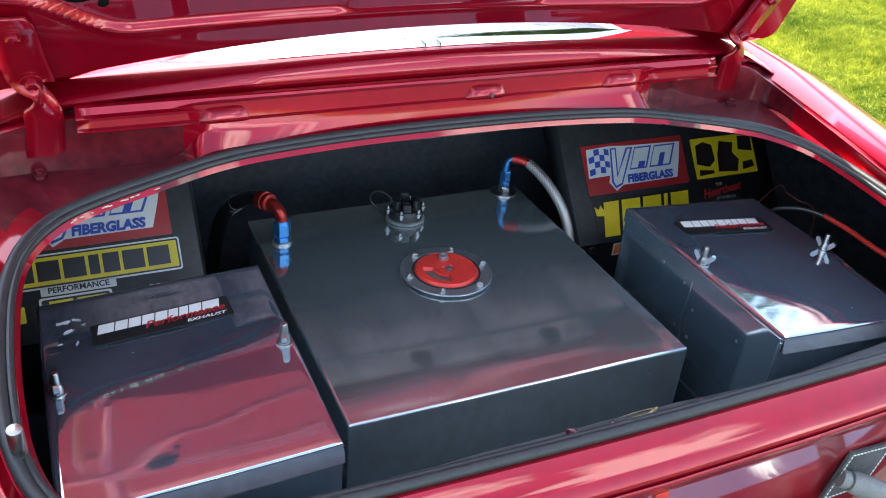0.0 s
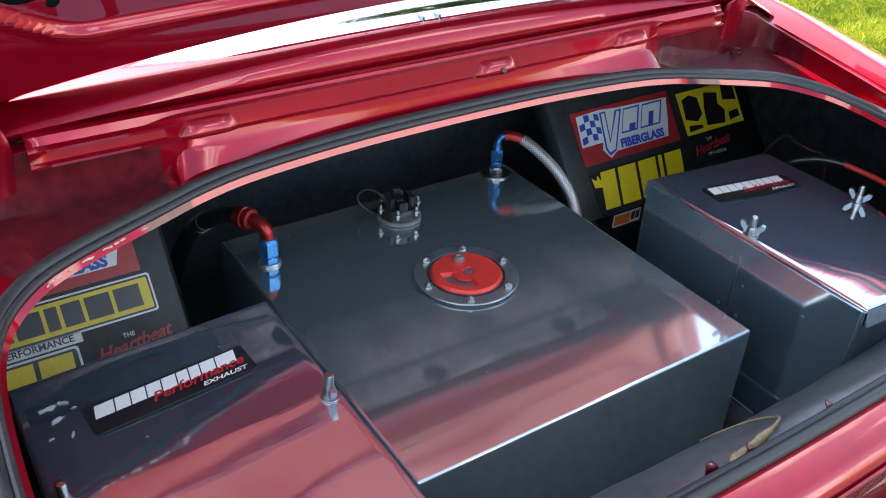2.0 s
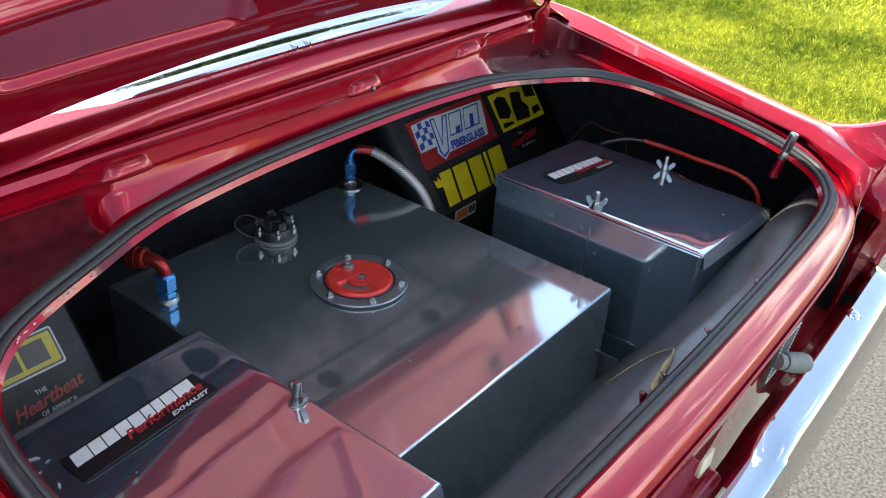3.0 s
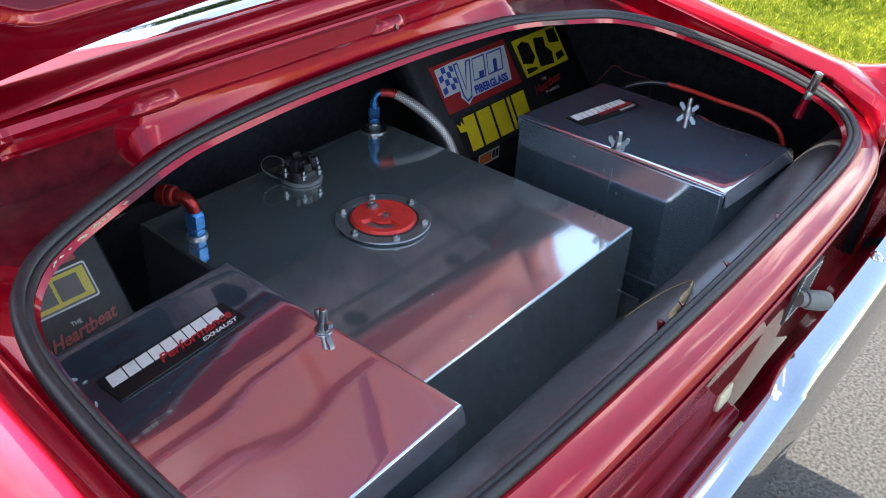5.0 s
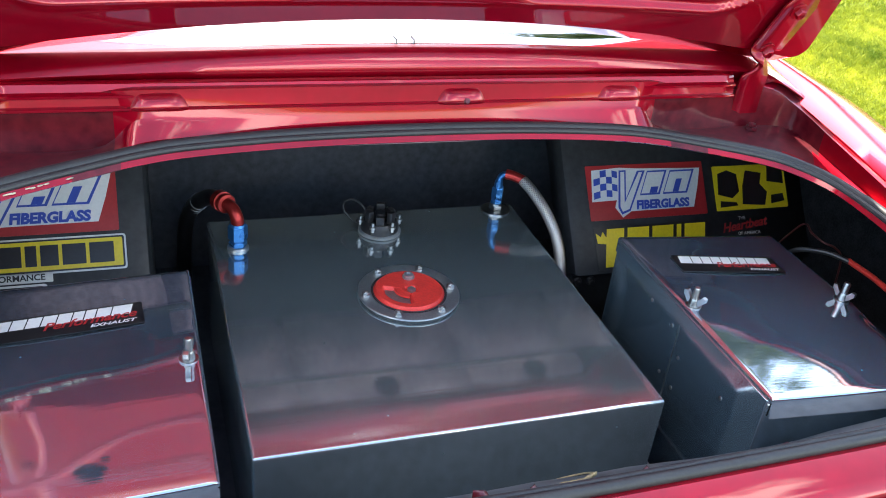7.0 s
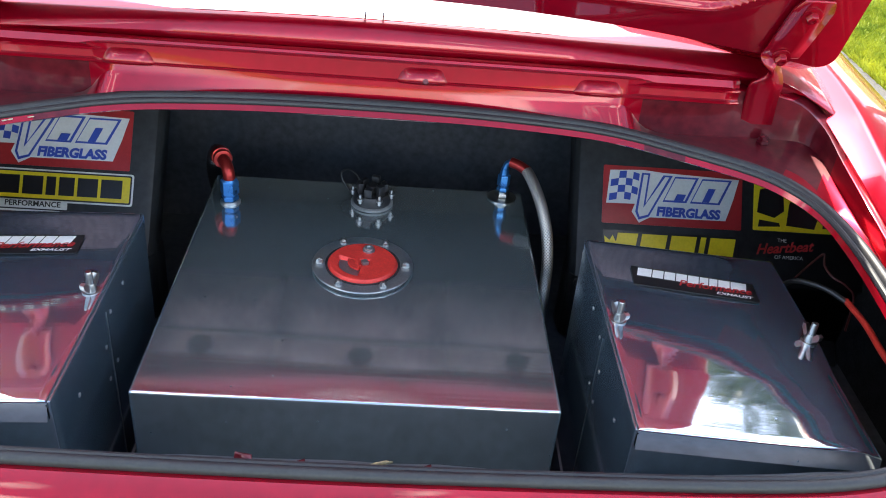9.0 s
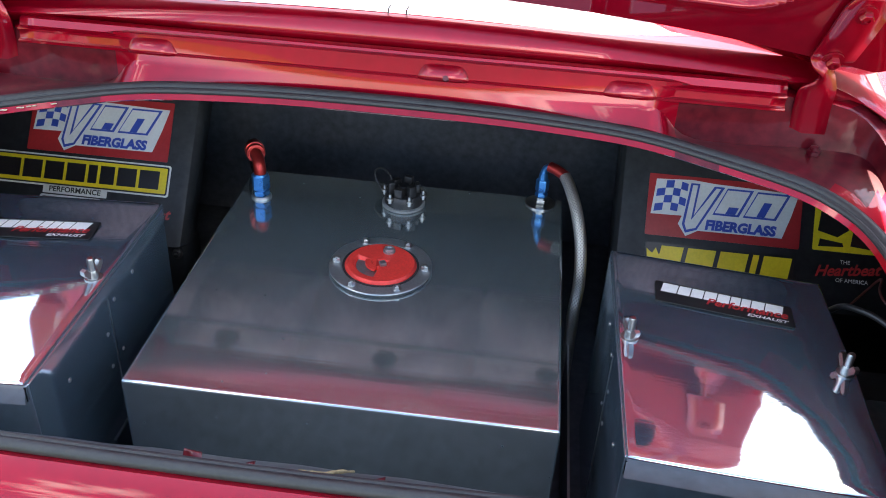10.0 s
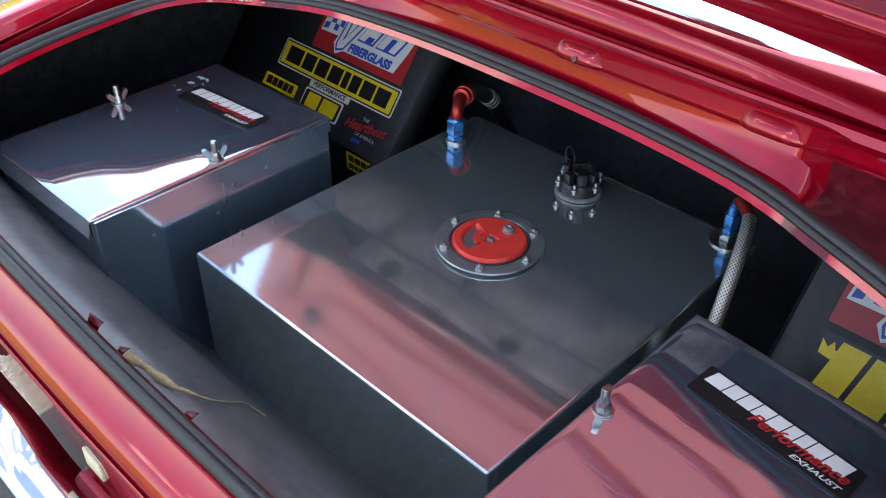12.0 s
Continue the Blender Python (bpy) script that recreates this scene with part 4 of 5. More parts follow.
for k in range(6):
    a = 2 * math.pi * k / 6 + .95
    bm = bmesh.new()
    lathe(bm, [(.0030, .013), (.0030, .018), (.0050, .0185), (.0050, .0220), (.0026, .0226), (.0026, .0275), (.0018, .0285)], P @ Matrix.Translation((.0305 * math.cos(a), .0305 * math.sin(a), 0)), 12)
    part("screw", bm, STEEL, sender)
bm = bmesh.new()
tube(bm, smooth_path([(-.012, .476, .804), (-.020, .486, .818), (-.034, .496, .824), (-.046, .502, .815), (-.044, .500, .800), (-.030, .488, .787), (-.022, .478, .788)], 6), .0016, 8)
part("wire", bm, PLASTIC, sender)

# left fuel line: straight blue fitting and red elbow
fl = thing("fuel_fitting", (-0.216, 0.446, .78), "blue fuel line fitting with a red anodised elbow", "hose fitting")
P = Matrix.Translation((-0.216, 0.446, .78))
bm = bmesh.new()
lathe(bm, [(.0158, 0), (.0158, .0025), (.0145, .004), (.0135, .005)], P, 24)
part("base_nut", bm, FLANGE, fl, "dull pale metal ring")
bm = bmesh.new()
hexnut(bm, P, .0135, .005, .013)
lathe(bm, [(.0105, .013), (.0105, .017)], P, 20)
hexnut(bm, P, .0145, .016, .039)
lathe(bm, [(.0125, .039), (.0105, .042)], P, 20)
part("blue_nut", bm, BLUE_AN, fl)
bm = bmesh.new()
tube(bm, smooth_path([(-0.216, 0.446, .819), (-0.217, 0.448, .830), (-0.221, 0.456, .839), (-0.228, 0.468, .842), (-0.233, 0.480, .841)], 5), .0095, 16)
part("red_elbow", bm, RED_AN, fl)
bm = bmesh.new()
M = Matrix.Translation((-0.228, 0.468, .842)) @ Vector((-.42, 1, -.12)).to_track_quat("Z", "Y").to_matrix().to_4x4()
lathe(bm, [(.0100, 0), (.0140, .001), (.0150, .003), (.0150, .007), (.0125, .008), (.0125, .011), (.0155, .012), (.0155, .024), (.013, .026)], M, 24)
part("red_collar", bm, RED_AN, fl)
hose = thing("rubber_hose", (-0.251, 0.518, .85), "dark rubber fuel hose with worn steel clamp rings", "hose")
bm = bmesh.new()
tube(bm, smooth_path([(-0.236, 0.488, .840), (-0.247, 0.518, .830), (-0.258, 0.553, .808), (-0.269, 0.586, .780), (-0.279, 0.628, .73), (-0.283, 0.678, .65), (-0.283, 0.718, .56)], 6), .0125, 16)
part("hose_body", bm, PLASTIC, hose)
for t in (0.0, .010, .020):
    bm = bmesh.new()
    M = Matrix.Translation((-.261 - .3 * t, .566 + t, .799 - .85 * t)) @ Vector((-.3, 1, -.85)).to_track_quat("Z", "Y").to_matrix().to_4x4()
    lathe(bm, [(.0128, 0), (.0142, .0005), (.0142, .0035), (.0128, .004)], M, 20)
    part("clamp_ring", bm, GREY_RUBBER, hose)

# right fuel line: tall blue fitting and braided hose
fr = thing("vent_fitting", (.218, .512, .78), "tall blue anodised hose fitting on a steel base", "hose fitting")
P = Matrix.Translation((.218, .512, .78))
bm = bmesh.new()
lathe(bm, [(.024, 0), (.024, .0025), (.014, .0035)], P, 28)
hexnut(bm, P, .0120, .0035, .011)
lathe(bm, [(.010, .011), (.010, .0145)], P, 20)
part("base_nut", bm, STEEL, fr)
bm = bmesh.new()
hexnut(bm, P, .0100, .0145, .021)
lathe(bm, [(.0075, .021), (.0075, .024)], P, 16)
hexnut(bm, P, .0105, .024, .044)
lathe(bm, [(.0078, .044), (.0070, .050), (.0062, .056)], P, 16)
part("blue_nut", bm, BLUE_AN, fr)
bm = bmesh.new()
tube(bm, smooth_path([(.218, .512, .832), (.219, .511, .842), (.223, .508, .848), (.229, .504, .850)], 4), .0052, 12)
part("blue_elbow", bm, BLUE_AN, fr)
bh = thing("braided_hose", (.29, .50, .60), "braided stainless steel hose curving down beside the tank", "hose")
bm = bmesh.new()
tube(bm, smooth_path([(.226, .506, .850), (.238, .498, .849), (.251, .488, .845)], 3), .0085, 16)
part("hose_end", bm, RED_AN, bh, "red anodised hose end")
bm = bmesh.new()
tube(bm, smooth_path([(.250, .488, .845), (.259, .467, .836), (.270, .434, .818), (.278, .405, .795), (.282, .388, .773), (.284, .374, .745), (.284, .366, .72), (.281, .350, .70), (.281, .345, .63), (.281, .345, .552)], 8), .0090, 16, uv=5.2)
part("braid", bm, BRAID, bh)

# ---- battery boxes ----
LEAN = {-1: .042, 1: .070}
DISH = .0024
INNER = {-1: .2965, 1: .3085}
BOX_TOP = .861


def battery_box(sign, label):
    ob = thing("battery_box", (sign * .443, .09, .55), label, "metal box", "pair of trunk boxes")
    X = lambda a: sign * a
    x0, x1, y0, y1 = INNER[sign], .580, -.106, .266
    wave = .0004 if sign < 0 else .0002

    def top(x, y):
        """The lid's sheet: falling outwards, sagging along its middle, dented and softly rolled down at the rear, its outer rear edge bent down."""
        s_, t = (x - x0) / (x1 - x0), (y - y0) / (y1 - y0)
        dent = wave * (math.sin(7.0 * s_ + 9.5 * t + 1.0) + .8 * math.sin(11.0 * s_ - 7.0 * t)) * math.sin(math.pi * min(1, max(0, t / .66)))
        curl = .007 * ease((s_ - .88) / .12) ** 2 * ease((.52 - t) / .2) if sign > 0 else 0
        return BOX_TOP - LEAN[sign] * (x - x0) - math.sin(math.pi * s_) * (DISH * (.45 + .55 * ease(t / .5)) * ease((1 - t) / .12) + dent) - .0012 * max(0, 1 - t / .26) ** 2 - curl

    # body: a folded sheet box whose lower rear is cut along the sill
    bm = bmesh.new()
    b0, b1 = x0 - .0012, x1 - .004
    outline = [(-.1015, .832), (-.1015, .762), (-.048, .660), (.012, .570), (.012, .549), (.262, .549), (.262, .832)]
    for x_, flip, rise in ((b0, False, BOX_TOP - .0060 - .832), (b1, True, BOX_TOP - LEAN[sign] * (x1 - x0) - .015 - .832)):
        pts = [bm.verts.new((X(x_), y, z + (rise if z > .8 else 0))) for y, z in outline]
        bm.faces.new(pts if (flip == (sign > 0)) else pts[::-1])
    bm.verts.ensure_lookup_table()
    n = len(outline)
    for k in range(n):
        bm.faces.new((bm.verts[k], bm.verts[(k + 1) % n], bm.verts[n + (k + 1) % n], bm.verts[n + k]))
    bmesh.ops.recalc_face_normals(bm, faces=bm.faces)
    bmesh.ops.bevel(bm, geom=list(bm.edges), offset=.0022, segments=3, affect="EDGES", profile=.5)
    part("box_body", bm, WALLM, ob, flat=True)
    # lid: top sheet with rolled edges and turned-down sides
    bm = bmesh.new()
    n = 40
    gx = [x0 + .004 + (x1 - x0 - .008) * k / n for k in range(n + 1)]
    gy = [y0 + .004 + (y1 - y0 - .008) * k / n for k in range(n + 1)]
    sheet = grid(bm, [[Vector((X(x), y, top(x, y))) for x in gx] for y in gy])
    loop = [(0, k) for k in range(n)] + [(k, n) for k in range(n)] + [(n, n - k) for k in range(n)] + [(n - k, 0) for k in range(n)]
    last = [sheet[r][c] for r, c in loop]
    for out, down in ((.0018, .0004), (.0032, .0014), (.004, .0034), (.0041, .024), (.0025, .0243)):
        ring = []
        for r, c in loop:
            ox, oy = (c == n) - (c == 0), (r == n) - (r == 0)
            flare = .005 if r == 0 and down > .02 else 0
            ring.append(bm.verts.new((X(gx[c] + ox * out), gy[r] + oy * out - flare, top(gx[c], gy[r]) - down)))
        for k in range(len(loop)):
            m_ = (k + 1) % len(loop)
            bm.faces.new((last[k], last[m_], ring[m_], ring[k]))
        last = ring
    bmesh.ops.recalc_face_normals(bm, faces=bm.faces)
    lid_ = part("box_lid", bm, BOXM, ob)
    # slit of the folded rear inner corner
    bm = bmesh.new()
    zc = top(x0 + .004, y0 + .004)
    box(bm, min(X(x0 - .0006), X(x0 + .0012)), max(X(x0 - .0006), X(x0 + .0012)), y0 - .0007, y0 + .0006, zc - .023, zc - .005)
    part("corner_slit", bm, HOLE, lid_)
    turns = {1: (112, 106), -1: (76, 90)}[sign]
    for x, turn in ((x0 + .013, turns[0]), (.566, turns[1])):
        p = Matrix.Translation((X(x), .083, top(x, .083))) @ Matrix.Rotation(radians(turn), 4, "Z")
        bm = bmesh.new()
        lathe(bm, [(.0046, -.01), (.0046, .026), (.0036, .028)], p, 12)
        part("stud", bm, STEEL, ob)
        bm = bmesh.new()
        lathe(bm, [(.0105, .0), (.0105, .0015)], p, 20)
        lathe(bm, [(.0075, .0015), (.0065, .010), (.0055, .012)], p, 16)
        for w in (1, -1):
            pts = [(w * .004, .002), (w * .009, .004), (w * .0160, .0125), (w * .0165, .0180), (w * .0115, .0190), (w * .0055, .011)]
            a_ = [bm.verts.new(p @ Vector((u, -.0029, v))) for u, v in pts]
            c_ = [bm.verts.new(p @ Vector((u, .0029, v))) for u, v in pts]
            bm.faces.new(a_)
            bm.faces.new(c_[::-1])
            for k in range(len(pts)):
                m_ = (k + 1) % len(pts)
                bm.faces.new((a_[m_], a_[k], c_[k], c_[m_]))
        bmesh.ops.recalc_face_normals(bm, faces=bm.faces)
        part("wing_nut", bm, STEEL, ob, "bright steel wing nut")
    bm = bmesh.new()
    box(bm, min(X(b0 - .0008), X(b0 + .001)), max(X(b0 - .0008), X(b0 + .001)), .079, .0803, .60, .832)
    part("seam_edge", bm, STEEL, ob, "bright cut edge of the lapped side sheet")
    for y, z in ((.066, .790), (.095, .822), (.064, .742), (.096, .745), (.150, .826), (-.030, .800)):
        bm = bmesh.new()
        m = Matrix.Translation((X(b0 - .0002), y, z)) @ pose(0, 0, 0, 0, -90 * sign, 0)
        lathe(bm, [(.0030, 0), (.0027, .0006), (.0012, .0011)], m, 12)
        part("rivet", bm, STEEL, ob)
    return ob


box_r = battery_box(1, "aluminium battery box with wing nuts beside the fuel cell")
box_l = battery_box(-1, "polished aluminium battery box with wavy lid and studs")

# ---- wheels that carry the car ----
def wheel(sign, y):
    ob = part("wheel", wheel_disc(sign, y, .0, .200, .02), FLANGE, car)
    part("tyre", wheel_disc(sign, y, .185, .320, .105), PLASTIC, ob, "black rubber tyre")


def wheel_disc(sign, y, r0, r1, half):
    bm = bmesh.new()
    M = Matrix.Translation((sign * .74, y, .320)) @ Matrix.Rotation(radians(90), 4, "Y")
    lathe(bm, [(max(r0, .002), -half * .8), (r1 * .93, -half), (r1, -half * .75), (r1, half * .75), (r1 * .93, half), (max(r0, .002), half * .8)], M, 40)
    return bm


for y in (.62, 3.35):
    wheel(1, y)
    wheel(-1, y)


# ---- raised spoiler ends on the quarter panels ----
def spoiler_end(sign):
    bm = bmesh.new()
    rows = []
    for k in range(13):
        t = k / 12
        y = -.105 - .157 * t
        zq = quarter_top(max(y, -.25))
        h = .085 * t ** 1.6 + .003
        xi = .690 + .035 * t
        ring = [(.650 - .012 * t, zq - .040 - .035 * t), (.664 - .012 * t, zq - .006 - .035 * t), (xi - .014 - .012 * t, zq + .10 * h), (xi - .004, zq + .55 * h), (xi + .004, zq + .93 * h), (xi + .012, zq + h), (xi + .05, zq + h - .004),
                (xi + .095, zq + .8 * h - .02), (.845 + .01 * t, zq + .45 * h - .052), (.882, zq - .125), (.8875, zq - .20)]
        rows.append([Vector((sign * x, y, z)) for x, z in ring])
    n = len(rows[0])
    rows.append([p + Vector((0, -.004, -.004)) for p in rows[-1]])
    rows.append([Vector((p.x, -.252, min(p.z, .87) - .05 - .0005 * i)) for i, p in enumerate(rows[-1])])
    rows.append([Vector((p.x, -.240, min(p.z - .1, .68))) for i, p in enumerate(rows[-1])])
    grid(bm, rows if sign < 0 else [r[::-1] for r in rows])
    bmesh.ops.recalc_face_normals(bm, faces=bm.faces)
    solid(part("spoiler_end", bm, PAINT, car, "raised red spoiler end on the quarter panel"), .002)


spoiler_end(1)
spoiler_end(-1)


# ---- hinge wells ----
for sign in (1, -1):
    bm = bmesh.new()
    lathe(bm, [(.009, -.003), (.009, .002), (.006, .003), (.006, .007), (.003, .008)], Matrix.Translation((sign * .551, .345, .990)), 6)
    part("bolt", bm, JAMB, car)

# ---- small things at the rear sill ----
bm = bmesh.new()
box(bm, .003, .023, -.258, -.246, .813, .827, .004)
part("plug", bm, WIRE_RED, car, "small red plastic plug")
for x, y, r in ((.052, -.250, .006), (.115, -.262, .0025), (-.19, -.254, .004), (.16, -.243, .002), (.0, -.262, .0025)):
    bm = bmesh.new()
    z = .8665 + .33 * (y + .262)
    lathe(bm, [(r, 0), (r * .8, r * .25), (r * .4, r * .42), (r * .05, r * .45)], Matrix.Translation((x, y, z)), 14)
    part("paint_blister", bm, PAINT, car)
for x, w, h in ((-.082, .009, .012), (-.030, .004, .004), (.085, .005, .003), (.240, .012, .003)):
    bm = bmesh.new()
    rows = [[Vector((x + u * w * (1 - .25 * v), -.2085 + .007 * v + .003 * u * v, .891 + h * (v - .35 * v * v * (1 + u)))) for u in (-1, -.4, .4, 1)] for v in (0, .4, .8, 1)]
    grid(bm, rows)
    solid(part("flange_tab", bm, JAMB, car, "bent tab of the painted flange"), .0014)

# chips in the paint of the opening's lip
chips = random.Random(11)
for i in range(count):
    p, q = EDGE[i], EDGE[(i + 1) % count]
    if not (-.525 < p.x < -.43 and p.y > .15):
        continue
    for k in range(5):
        if chips.random() < .40:
            continue
        along = (q - p).normalized()
        m = Matrix.Translation(p.lerp(q, chips.random()) + outward(i) * chips.uniform(.0010, .0036) + Vector((0, 0, .0040))) @ along.to_track_quat("X", "Z").to_matrix().to_4x4()
        size = chips.uniform(.0014, .0040)
        ring = [m @ Vector((size * chips.uniform(.6, 1.2) * math.cos(a), .45 * size * chips.uniform(.5, 1.2) * math.sin(a), 0)) for a in [.7 * n for n in range(9)]]
        bm = bmesh.new()
        low = [bm.verts.new(v) for v in ring]
        high = [bm.verts.new(v + Vector((0, -.0004, .0010))) for v in ring]
        bm.faces.new(high)
        for n in range(9):
            bm.faces.new((low[n], low[(n + 1) % 9], high[(n + 1) % 9], high[n]))
        bmesh.ops.recalc_face_normals(bm, faces=bm.faces)
        part("paint_chip", bm, TAPE, car, "bare pale chip in the paint", smooth=False)

# stitched flap and rubber stop on the tail panel
flap = thing("latch_cover", (.350, -.24, .73), "black stitched vinyl flap on the tail panel", "cover flap")
FL = [Vector((.322, -.2435, .775)), Vector((.398, -.2435, .771)), Vector((.384, -.2360, .690)), Vector((.308, -.2360, .688))]
bm = bmesh.new()
a = [bm.verts.new(p) for p in FL]
b = [bm.verts.new(p + Vector((0, .004, 0))) for p in FL]
bm.faces.new(a)
bm.faces.new(b[::-1])
for k in range(4):
    bm.faces.new((a[k], b[k], b[(k + 1) % 4], a[(k + 1) % 4]))
bmesh.ops.recalc_face_normals(bm, faces=bm.faces)
part("flap", bm, BLACK, flap)
middle = sum(FL, Vector()) / 4
bm = bmesh.new()
for p, q in zip(FL, FL[1:] + FL[:1]):
    p, q = p.lerp(middle, .12), q.lerp(middle, .12)
    n = int((q - p).length / .006)
    for k in range(n):
        c, d = p.lerp(q, (k + .15) / n), p.lerp(q, (k + .75) / n)
        tube(bm, [c + Vector((0, -.001, 0)), d + Vector((0, -.001, 0))], .0009, 5)
tagged(part("stitching", bm, S_WHITE, flap, "white thread stitching"), kind="stuff")
stop = thing("rubber_stop", (.318, -.243, .735), "grey rubber lid stop on the tail panel", "rubber stop")
M = Matrix.Translation((.318, -.243, .735)) @ Vector((.85, -.49, -.28)).to_track_quat("Z", "Y").to_matrix().to_4x4()
bm = bmesh.new()
lathe(bm, [(.012, 0), (.012, .010), (.009, .012), (.009, .016)], M, 20)
part("collar", bm, GREY_RUBBER, stop)
bm = bmesh.new()
lathe(bm, [(.013, .014), (.0150, .020), (.0155, .050), (.0135, .060), (.008, .064)], M, 20)
part("rubber_head", bm, GREY_RUBBER, stop)

# strip of torn tan seal lying on the rear lining
strap = thing("torn_strip", (.03, -.15, .85), "torn tan strip of old seal on the black lining", "strip")
bm = bmesh.new()
path = smooth_path([lining_at(x, y, .0025 + .003 * h) for x, y, h in ((-.047, -.203, 1.4), (-.034, -.200, 1.8), (-.018, -.194, 1.0), (.003, -.191, .5), (.026, -.188, .6), (.045, -.183, 1.6), (.053, -.168, .3), (.050, -.150, 0), (.038, -.132, 0), (.031, -.119, 0), (.041, -.107, 0))], 6)
rows = []
torn = random.Random(5)
for k, p in enumerate(path):
    t = k / (len(path) - 1)
    w = .0056 * max(0, 1 - t / .55) ** .7 * (1 + .35 * math.sin(23 * t) + .25 * torn.uniform(-1, 1)) + .0009
    rows.append([p + Vector((-.2, -.5, -.3)).normalized() * w, p + Vector((0, 0, .0007 + .0005 * math.sin(40 * t))), p + Vector((.2, .5, .3)).normalized() * w])
grid(bm, rows)
solid(part("strip", bm, DRY, strap), .0012)

# red battery cable beside the box
cable = thing("battery_cable", (.60, .10, .86), "red battery cable with a black sleeve beside the box", "cable")
bm = bmesh.new()
tube(bm, smooth_path([(.646, .168, .848), (.653, .12, .846), (.652, .062, .844), (.656, .020, .842), (.661, -.020, .836), (.665, -.050, .818), (.668, -.066, .78)], 6), .0044, 12)
part("jacket", bm, WIRE_RED, cable)
bm = bmesh.new()
tube(bm, smooth_path([(.590, .262, .790), (.600, .232, .832), (.616, .206, .846), (.632, .186, .849), (.649, .160, .847)], 6), .0040, 10)
part("sleeve", bm, PLASTIC, cable)
cable2 = thing("thin_cable", (.62, .30, .85), "thin dark red cable on the black lining", "cable")
bm = bmesh.new()
tube(bm, smooth_path([(.662, .345, .76), (.668, .300, .836), (.655, .262, .842), (.657, .236, .840), (.674, .226, .834), (.690, .222, .815), (.695, .22, .76)], 6), .0017, 10)
part("jacket", bm, WIRE_DARK, cable2)


# pale scuffs on the metal
rub = random.Random(21)


def scuff(owner, m, size, mat):
    """A thin irregular smear in the local x and y of m."""
    bm = bmesh.new()
    ring = [m @ Vector((size * rub.uniform(.5, 1.2) * math.cos(a), .45 * size * rub.uniform(.4, 1.2) * math.sin(a), .0007)) for a in [2 * math.pi * n / 11 for n in range(11)]]
    bm.faces.new([bm.verts.new(p) for p in ring])
    part("scuff", bm, mat, owner, "pale residue smear", smooth=False)


lean_l = math.degrees(math.atan(LEAN[-1]))
for x, y, size, turn in ((-.557, .172, .004, 20), (-.546, .195, .009, 35), (-.551, .216, .010, 10), (-.536, .218, .007, -20), (-.538, .168, .005, 60), (-.528, .205, .003, 0)):
    scuff(box_l, Matrix.Translation((x, y, BOX_TOP - LEAN[-1] * (abs(x) - INNER[-1]) - .0010)) @ pose(0, 0, 0, 0, -lean_l, 0) @ pose(0, 0, 0, 0, 0, turn), size, RESIDUE)

# ---- stickers ----
PRINTS = [S_BLACK, S_WHITE, S_RED, S_YELLOW, S_BLUE, S_GREY, S_ORANGE]
K, W, R_, Y, B, G, O = range(7)


def exhaust_sticker(x, y, turn, group):
    side = 1 if x > 0 else -1
    lean = math.degrees(math.atan(LEAN[side])) * side
    d = Decal(Matrix.Translation((x, y, BOX_TOP - .0005 - LEAN[side] * (abs(x) - INNER[side]))) @ pose(0, 0, 0, 0, lean, 0) @ pose(0, 0, 0, 0, 0, turn))
    d.film(-.084, -.0215, .084, .0215, K, .003)
    d.blocks(-.078, .070, -.0005, .0185, (1.3, 1, 1, 1, 1, .8, .75, 1.05, 1.45), W, slant=.22, gap=.10)
    d.word("Performance", .026, -.0085, .0195, R_, shear=.4, bold=.0004, stretch=.98, turn=2)
    d.up().word("EXHAUST", .050, -.0175, .0082, W, shear=.3, bold=.0002, stretch=1.35)
    return d.done("exhaust_sticker", PRINTS, "black rectangular sticker with white and red print", group)


exhaust_sticker(.4435, .1815, -4, "exhaust stickers")
exhaust_sticker(-.437, .179, 3, "exhaust stickers")


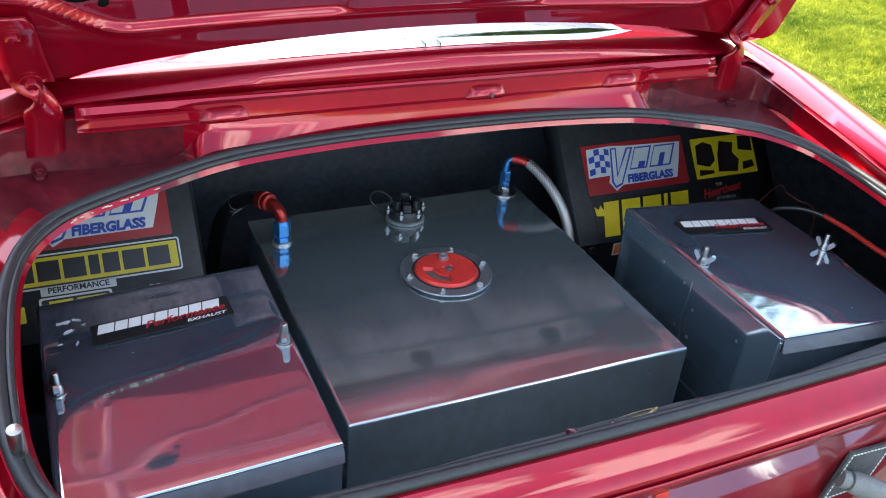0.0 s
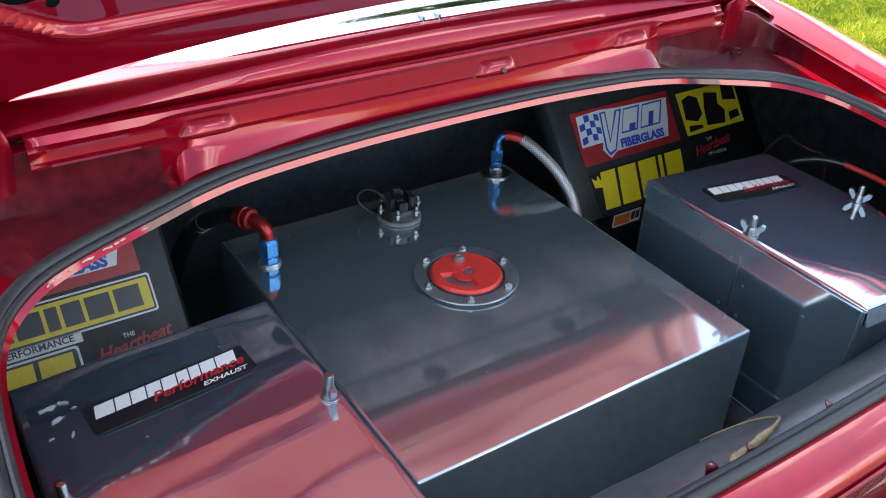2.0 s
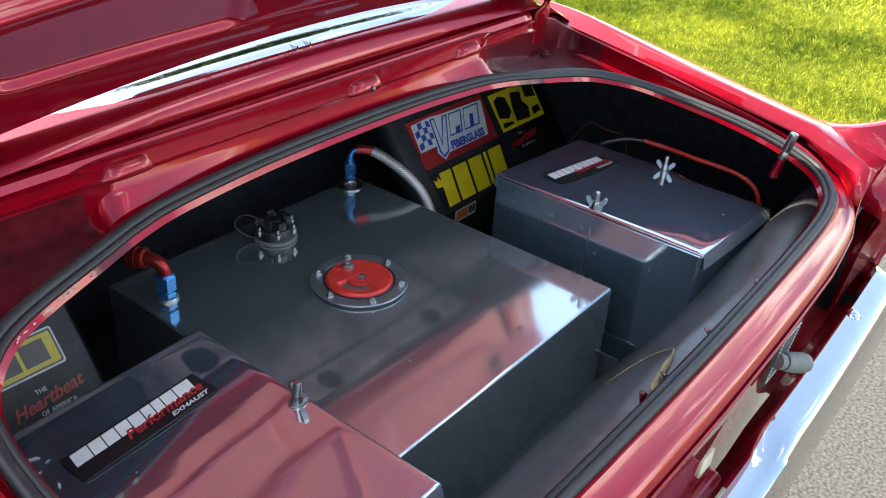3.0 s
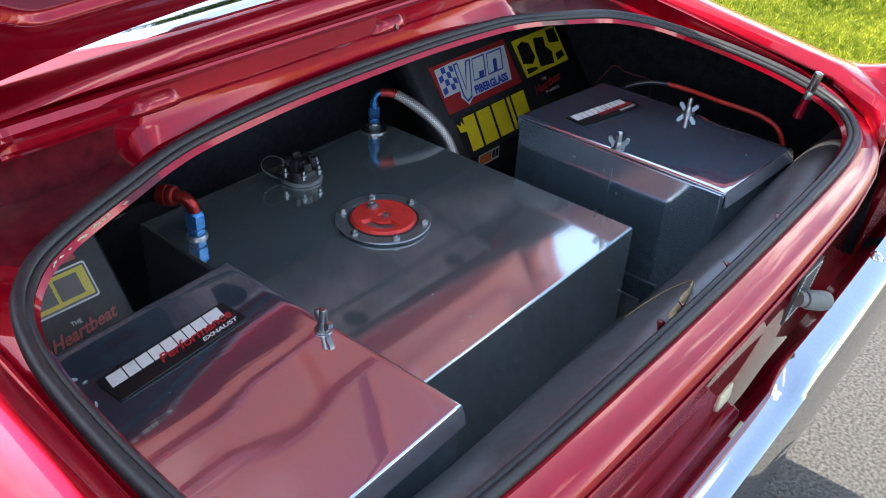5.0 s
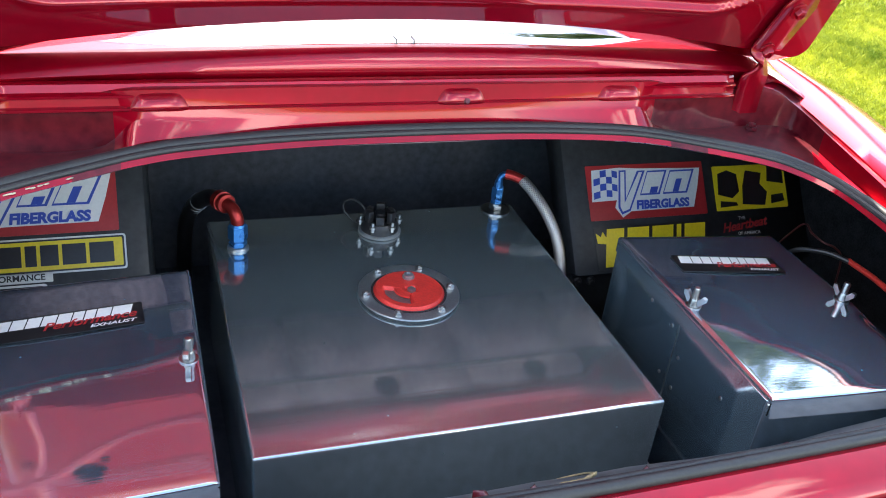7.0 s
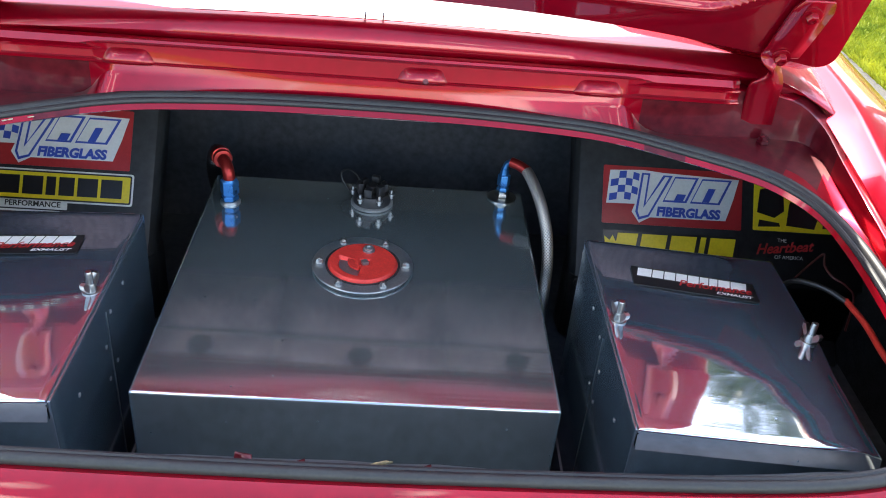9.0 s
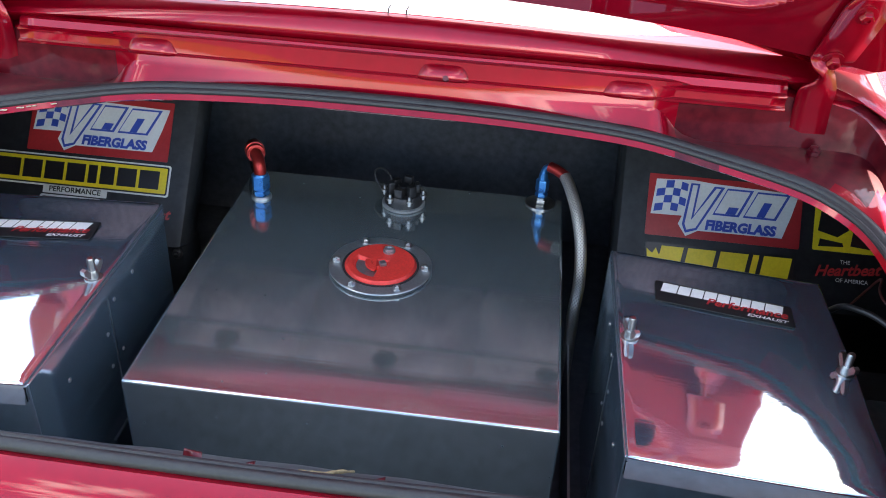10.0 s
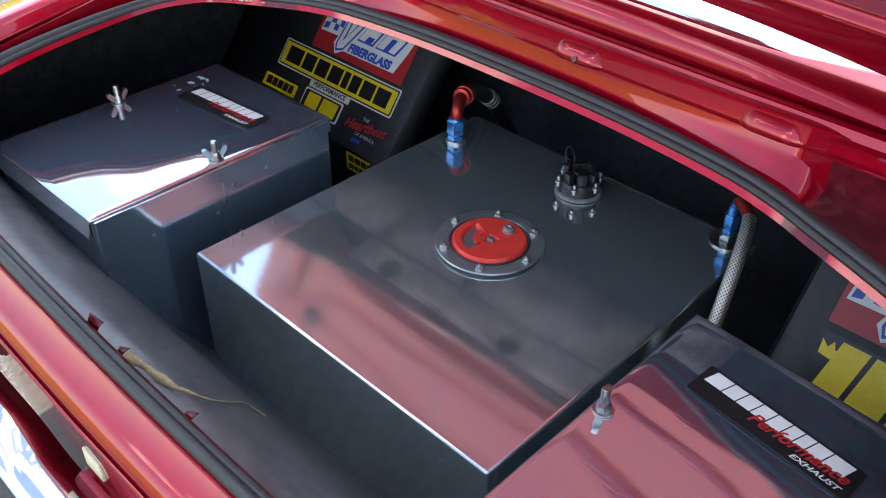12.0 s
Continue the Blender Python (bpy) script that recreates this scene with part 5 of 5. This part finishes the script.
def fibre_sticker(sign, x0, z0):
    """Red sticker with a chequered flag, a big white emblem and a word."""
    d = Decal(panel_matrix(sign, x0, z0))
    d.film(0, 0, .234, .096, R_, .002)
    emblem = [(.062, .003), (.049, .021), (.054, .034), (.006, .033), (.011, .088), (.066, .091), (.100, .088), (.228, .084), (.219, .050), (.207, .014), (.080, .013)]
    d.poly(emblem, W).up()
    flag = lambda u, v: (.010 + .046 * u + .004 * v + .002 * math.sin(3 * u), .037 + .047 * v + .004 * math.sin(3.1 * u))
    for i in range(4):
        for j in range(4):
            if (i + j) % 2 == 0:
                d.poly([flag(i / 4, j / 4), flag((i + 1) / 4, j / 4), flag((i + 1) / 4, (j + 1) / 4), flag(i / 4, (j + 1) / 4)], B)
    # plain slanted shapes of the emblem, pale with dark blue outlines
    d.cut("flag")
    d.poly([(.061, .008), (.055, .021), (.064, .086), (.078, .086), (.072, .036), (.100, .084), (.116, .084), (.078, .014)], B)
    for x0, x1, y0, y1 in ((.100, .140, .040, .083), (.146, .196, .040, .082)):
        d.rect(x0, y0, x1, y1, B, slant=.020)
    d.up()
    d.poly([(.0625, .013), (.059, .022), (.067, .083), (.0745, .083), (.068, .028), (.103, .081), (.110, .081), (.076, .017)], W)
    for x0, x1, y0, y1 in ((.103, .137, .043, .080), (.149, .193, .043, .079)):
        d.rect(x0, y0, x1, y1, W, slant=.0175)
    d.up()
    for x0, x1, y0, y1 in ((.119, .134, .043, .054), (.166, .178, .043, .066)):
        d.rect(x0, y0, x1, y1, B, slant=.46 * (y1 - y0))
    d.cut("emblem")
    d.up().word("FIBERGLASS", .143, .0165, .0205, B, shear=.12, bold=.0011, stretch=1.0)
    return d.done("race_sticker", PRINTS, "red sticker with a blue chequered flag and white emblem")


fibre_sticker(1, .382, .768)
fibre_sticker(-1, -.614, .802)

# yellow block emblem with a crown
d = Decal(panel_matrix(1, .385, .703))
d.film(0, -.004, .226, .070, K, .002)
d.blocks(.014, .212, .0, .066, (.8, 1, 1, .22, 1), Y, slant=.16)
d.poly([(.004, .042), (.020, .040), (.028, .058), (.021, .052), (.016, .062), (.011, .053), (.002, .060)], Y)
d.done("yellow_emblem", PRINTS, "yellow block emblem with a small crown")
d = Decal(panel_matrix(1, .636, .770))
d.film(0, 0, .155, .082, Y, .002)
# worn black print, drawn oversize so the yellow looks dimmed by shade
d.poly([(.006, .030), (.036, .022), (.052, .034), (.050, .066), (.030, .074), (.010, .068)], K)
d.poly([(.056, .010), (.104, .006), (.112, .030), (.098, .046), (.104, .066), (.070, .072), (.060, .044)], K)
d.poly([(.114, .050), (.150, .044), (.151, .076), (.118, .078)], K)
d.poly([(.118, .008), (.148, .012), (.146, .026), (.120, .024)], K)
d.poly([(.008, .006), (.046, .008), (.044, .014), (.010, .018)], K)
d.done("yellow_sticker", PRINTS, "yellow sticker with worn black shapes enlarged to dim it for shade")


def slogan(sign, x, z):
    d = Decal(panel_matrix(sign, x, z))
    d.word("THE", -.004, .026, .0085, W)
    d.word("Heartbeat", .0, .009, .0235, R_, shear=.4, bold=.0006, stretch=1.0, turn=6)
    d.word("OF AMERICA", .008, -.002, .0085, W)
    if sign < 0:
        d.poly([(-.020, -.014), (.002, -.014), (.005, -.007), (-.017, -.007)], B)
    d.done("slogan_sticker", PRINTS, "black sticker with a red script slogan")


slogan(-1, -.414, .718)
slogan(1, .690, .735)
# small sticker low on the panel's upright foot
d = Decal(Matrix.LocRotScale(Vector((.425, slope_y(1, .695) + .0105, .657)), Euler((radians(90), 0, 0)), None))
d.film(0, 0, .066, .026, W, .001)
d.rect(.003, .003, .040, .023, O)
d.blocks(.043, .063, .006, .022, (1, 1), K)
d.done("small_sticker", PRINTS, "small orange and white sticker")

# big yellow name plate with its lower tabs
d = Decal(panel_matrix(-1, -.525, .777))
d.film(-.153, -.025, .153, .026, W, .004)
d.rect(-.1505, -.0225, .1505, .0235, K, round_=.003).up()
d.rect(-.148, -.020, .148, .021, Y, round_=.002).up()
d.blocks(-.135, .136, -.014, .0155, (1.35, 1.05, 1.05, 1.05, .5, .8, 1.05, 1.1), K)
d.done("name_sticker", PRINTS, "yellow and black name sticker with white border")
d = Decal(panel_matrix(-1, -.525, .754))
d.film(-.053, -.0075, .053, .0075, W, .001)
d.word("PERFORMANCE", 0, -.004, .0118, K, bold=.0003, stretch=1.05)
d.done("word_sticker", PRINTS, "white strip with black lettering")
d = Decal(panel_matrix(-1, -.530, .731))
d.film(-.052, -.020, .050, .019, W, .004)
d.rect(-.049, -.017, .047, .016, K, round_=.004).up()
d.blocks(-.040, .040, -.014, .013, (.9, 1.1), Y, slant=.05)
d.done("shield_sticker", PRINTS, "black shield sticker with yellow print")
d = Decal(panel_matrix(-1, -.648, .730))
d.film(-.046, -.012, .046, .012, Y, .002)
d.blocks(-.038, .038, -.007, .008, (1, .9, .9, .9, .8), K)
d.done("yellow_sticker", PRINTS, "yellow sticker with black print")
d = Decal(Matrix.LocRotScale(Vector((-.447, slope_y(-1, .695) + .0105, .646)), Euler((radians(90), 0, 0)), None))
d.film(0, 0, .075, .034, Y, .002)
d.blocks(.006, .068, .018, .030, (1, 1, .9, 1), K)
d.blocks(.006, .068, .004, .014, (1.2, .9, .8, .9, 1), K)
d.done("yellow_sticker", PRINTS, "yellow sticker with black print")
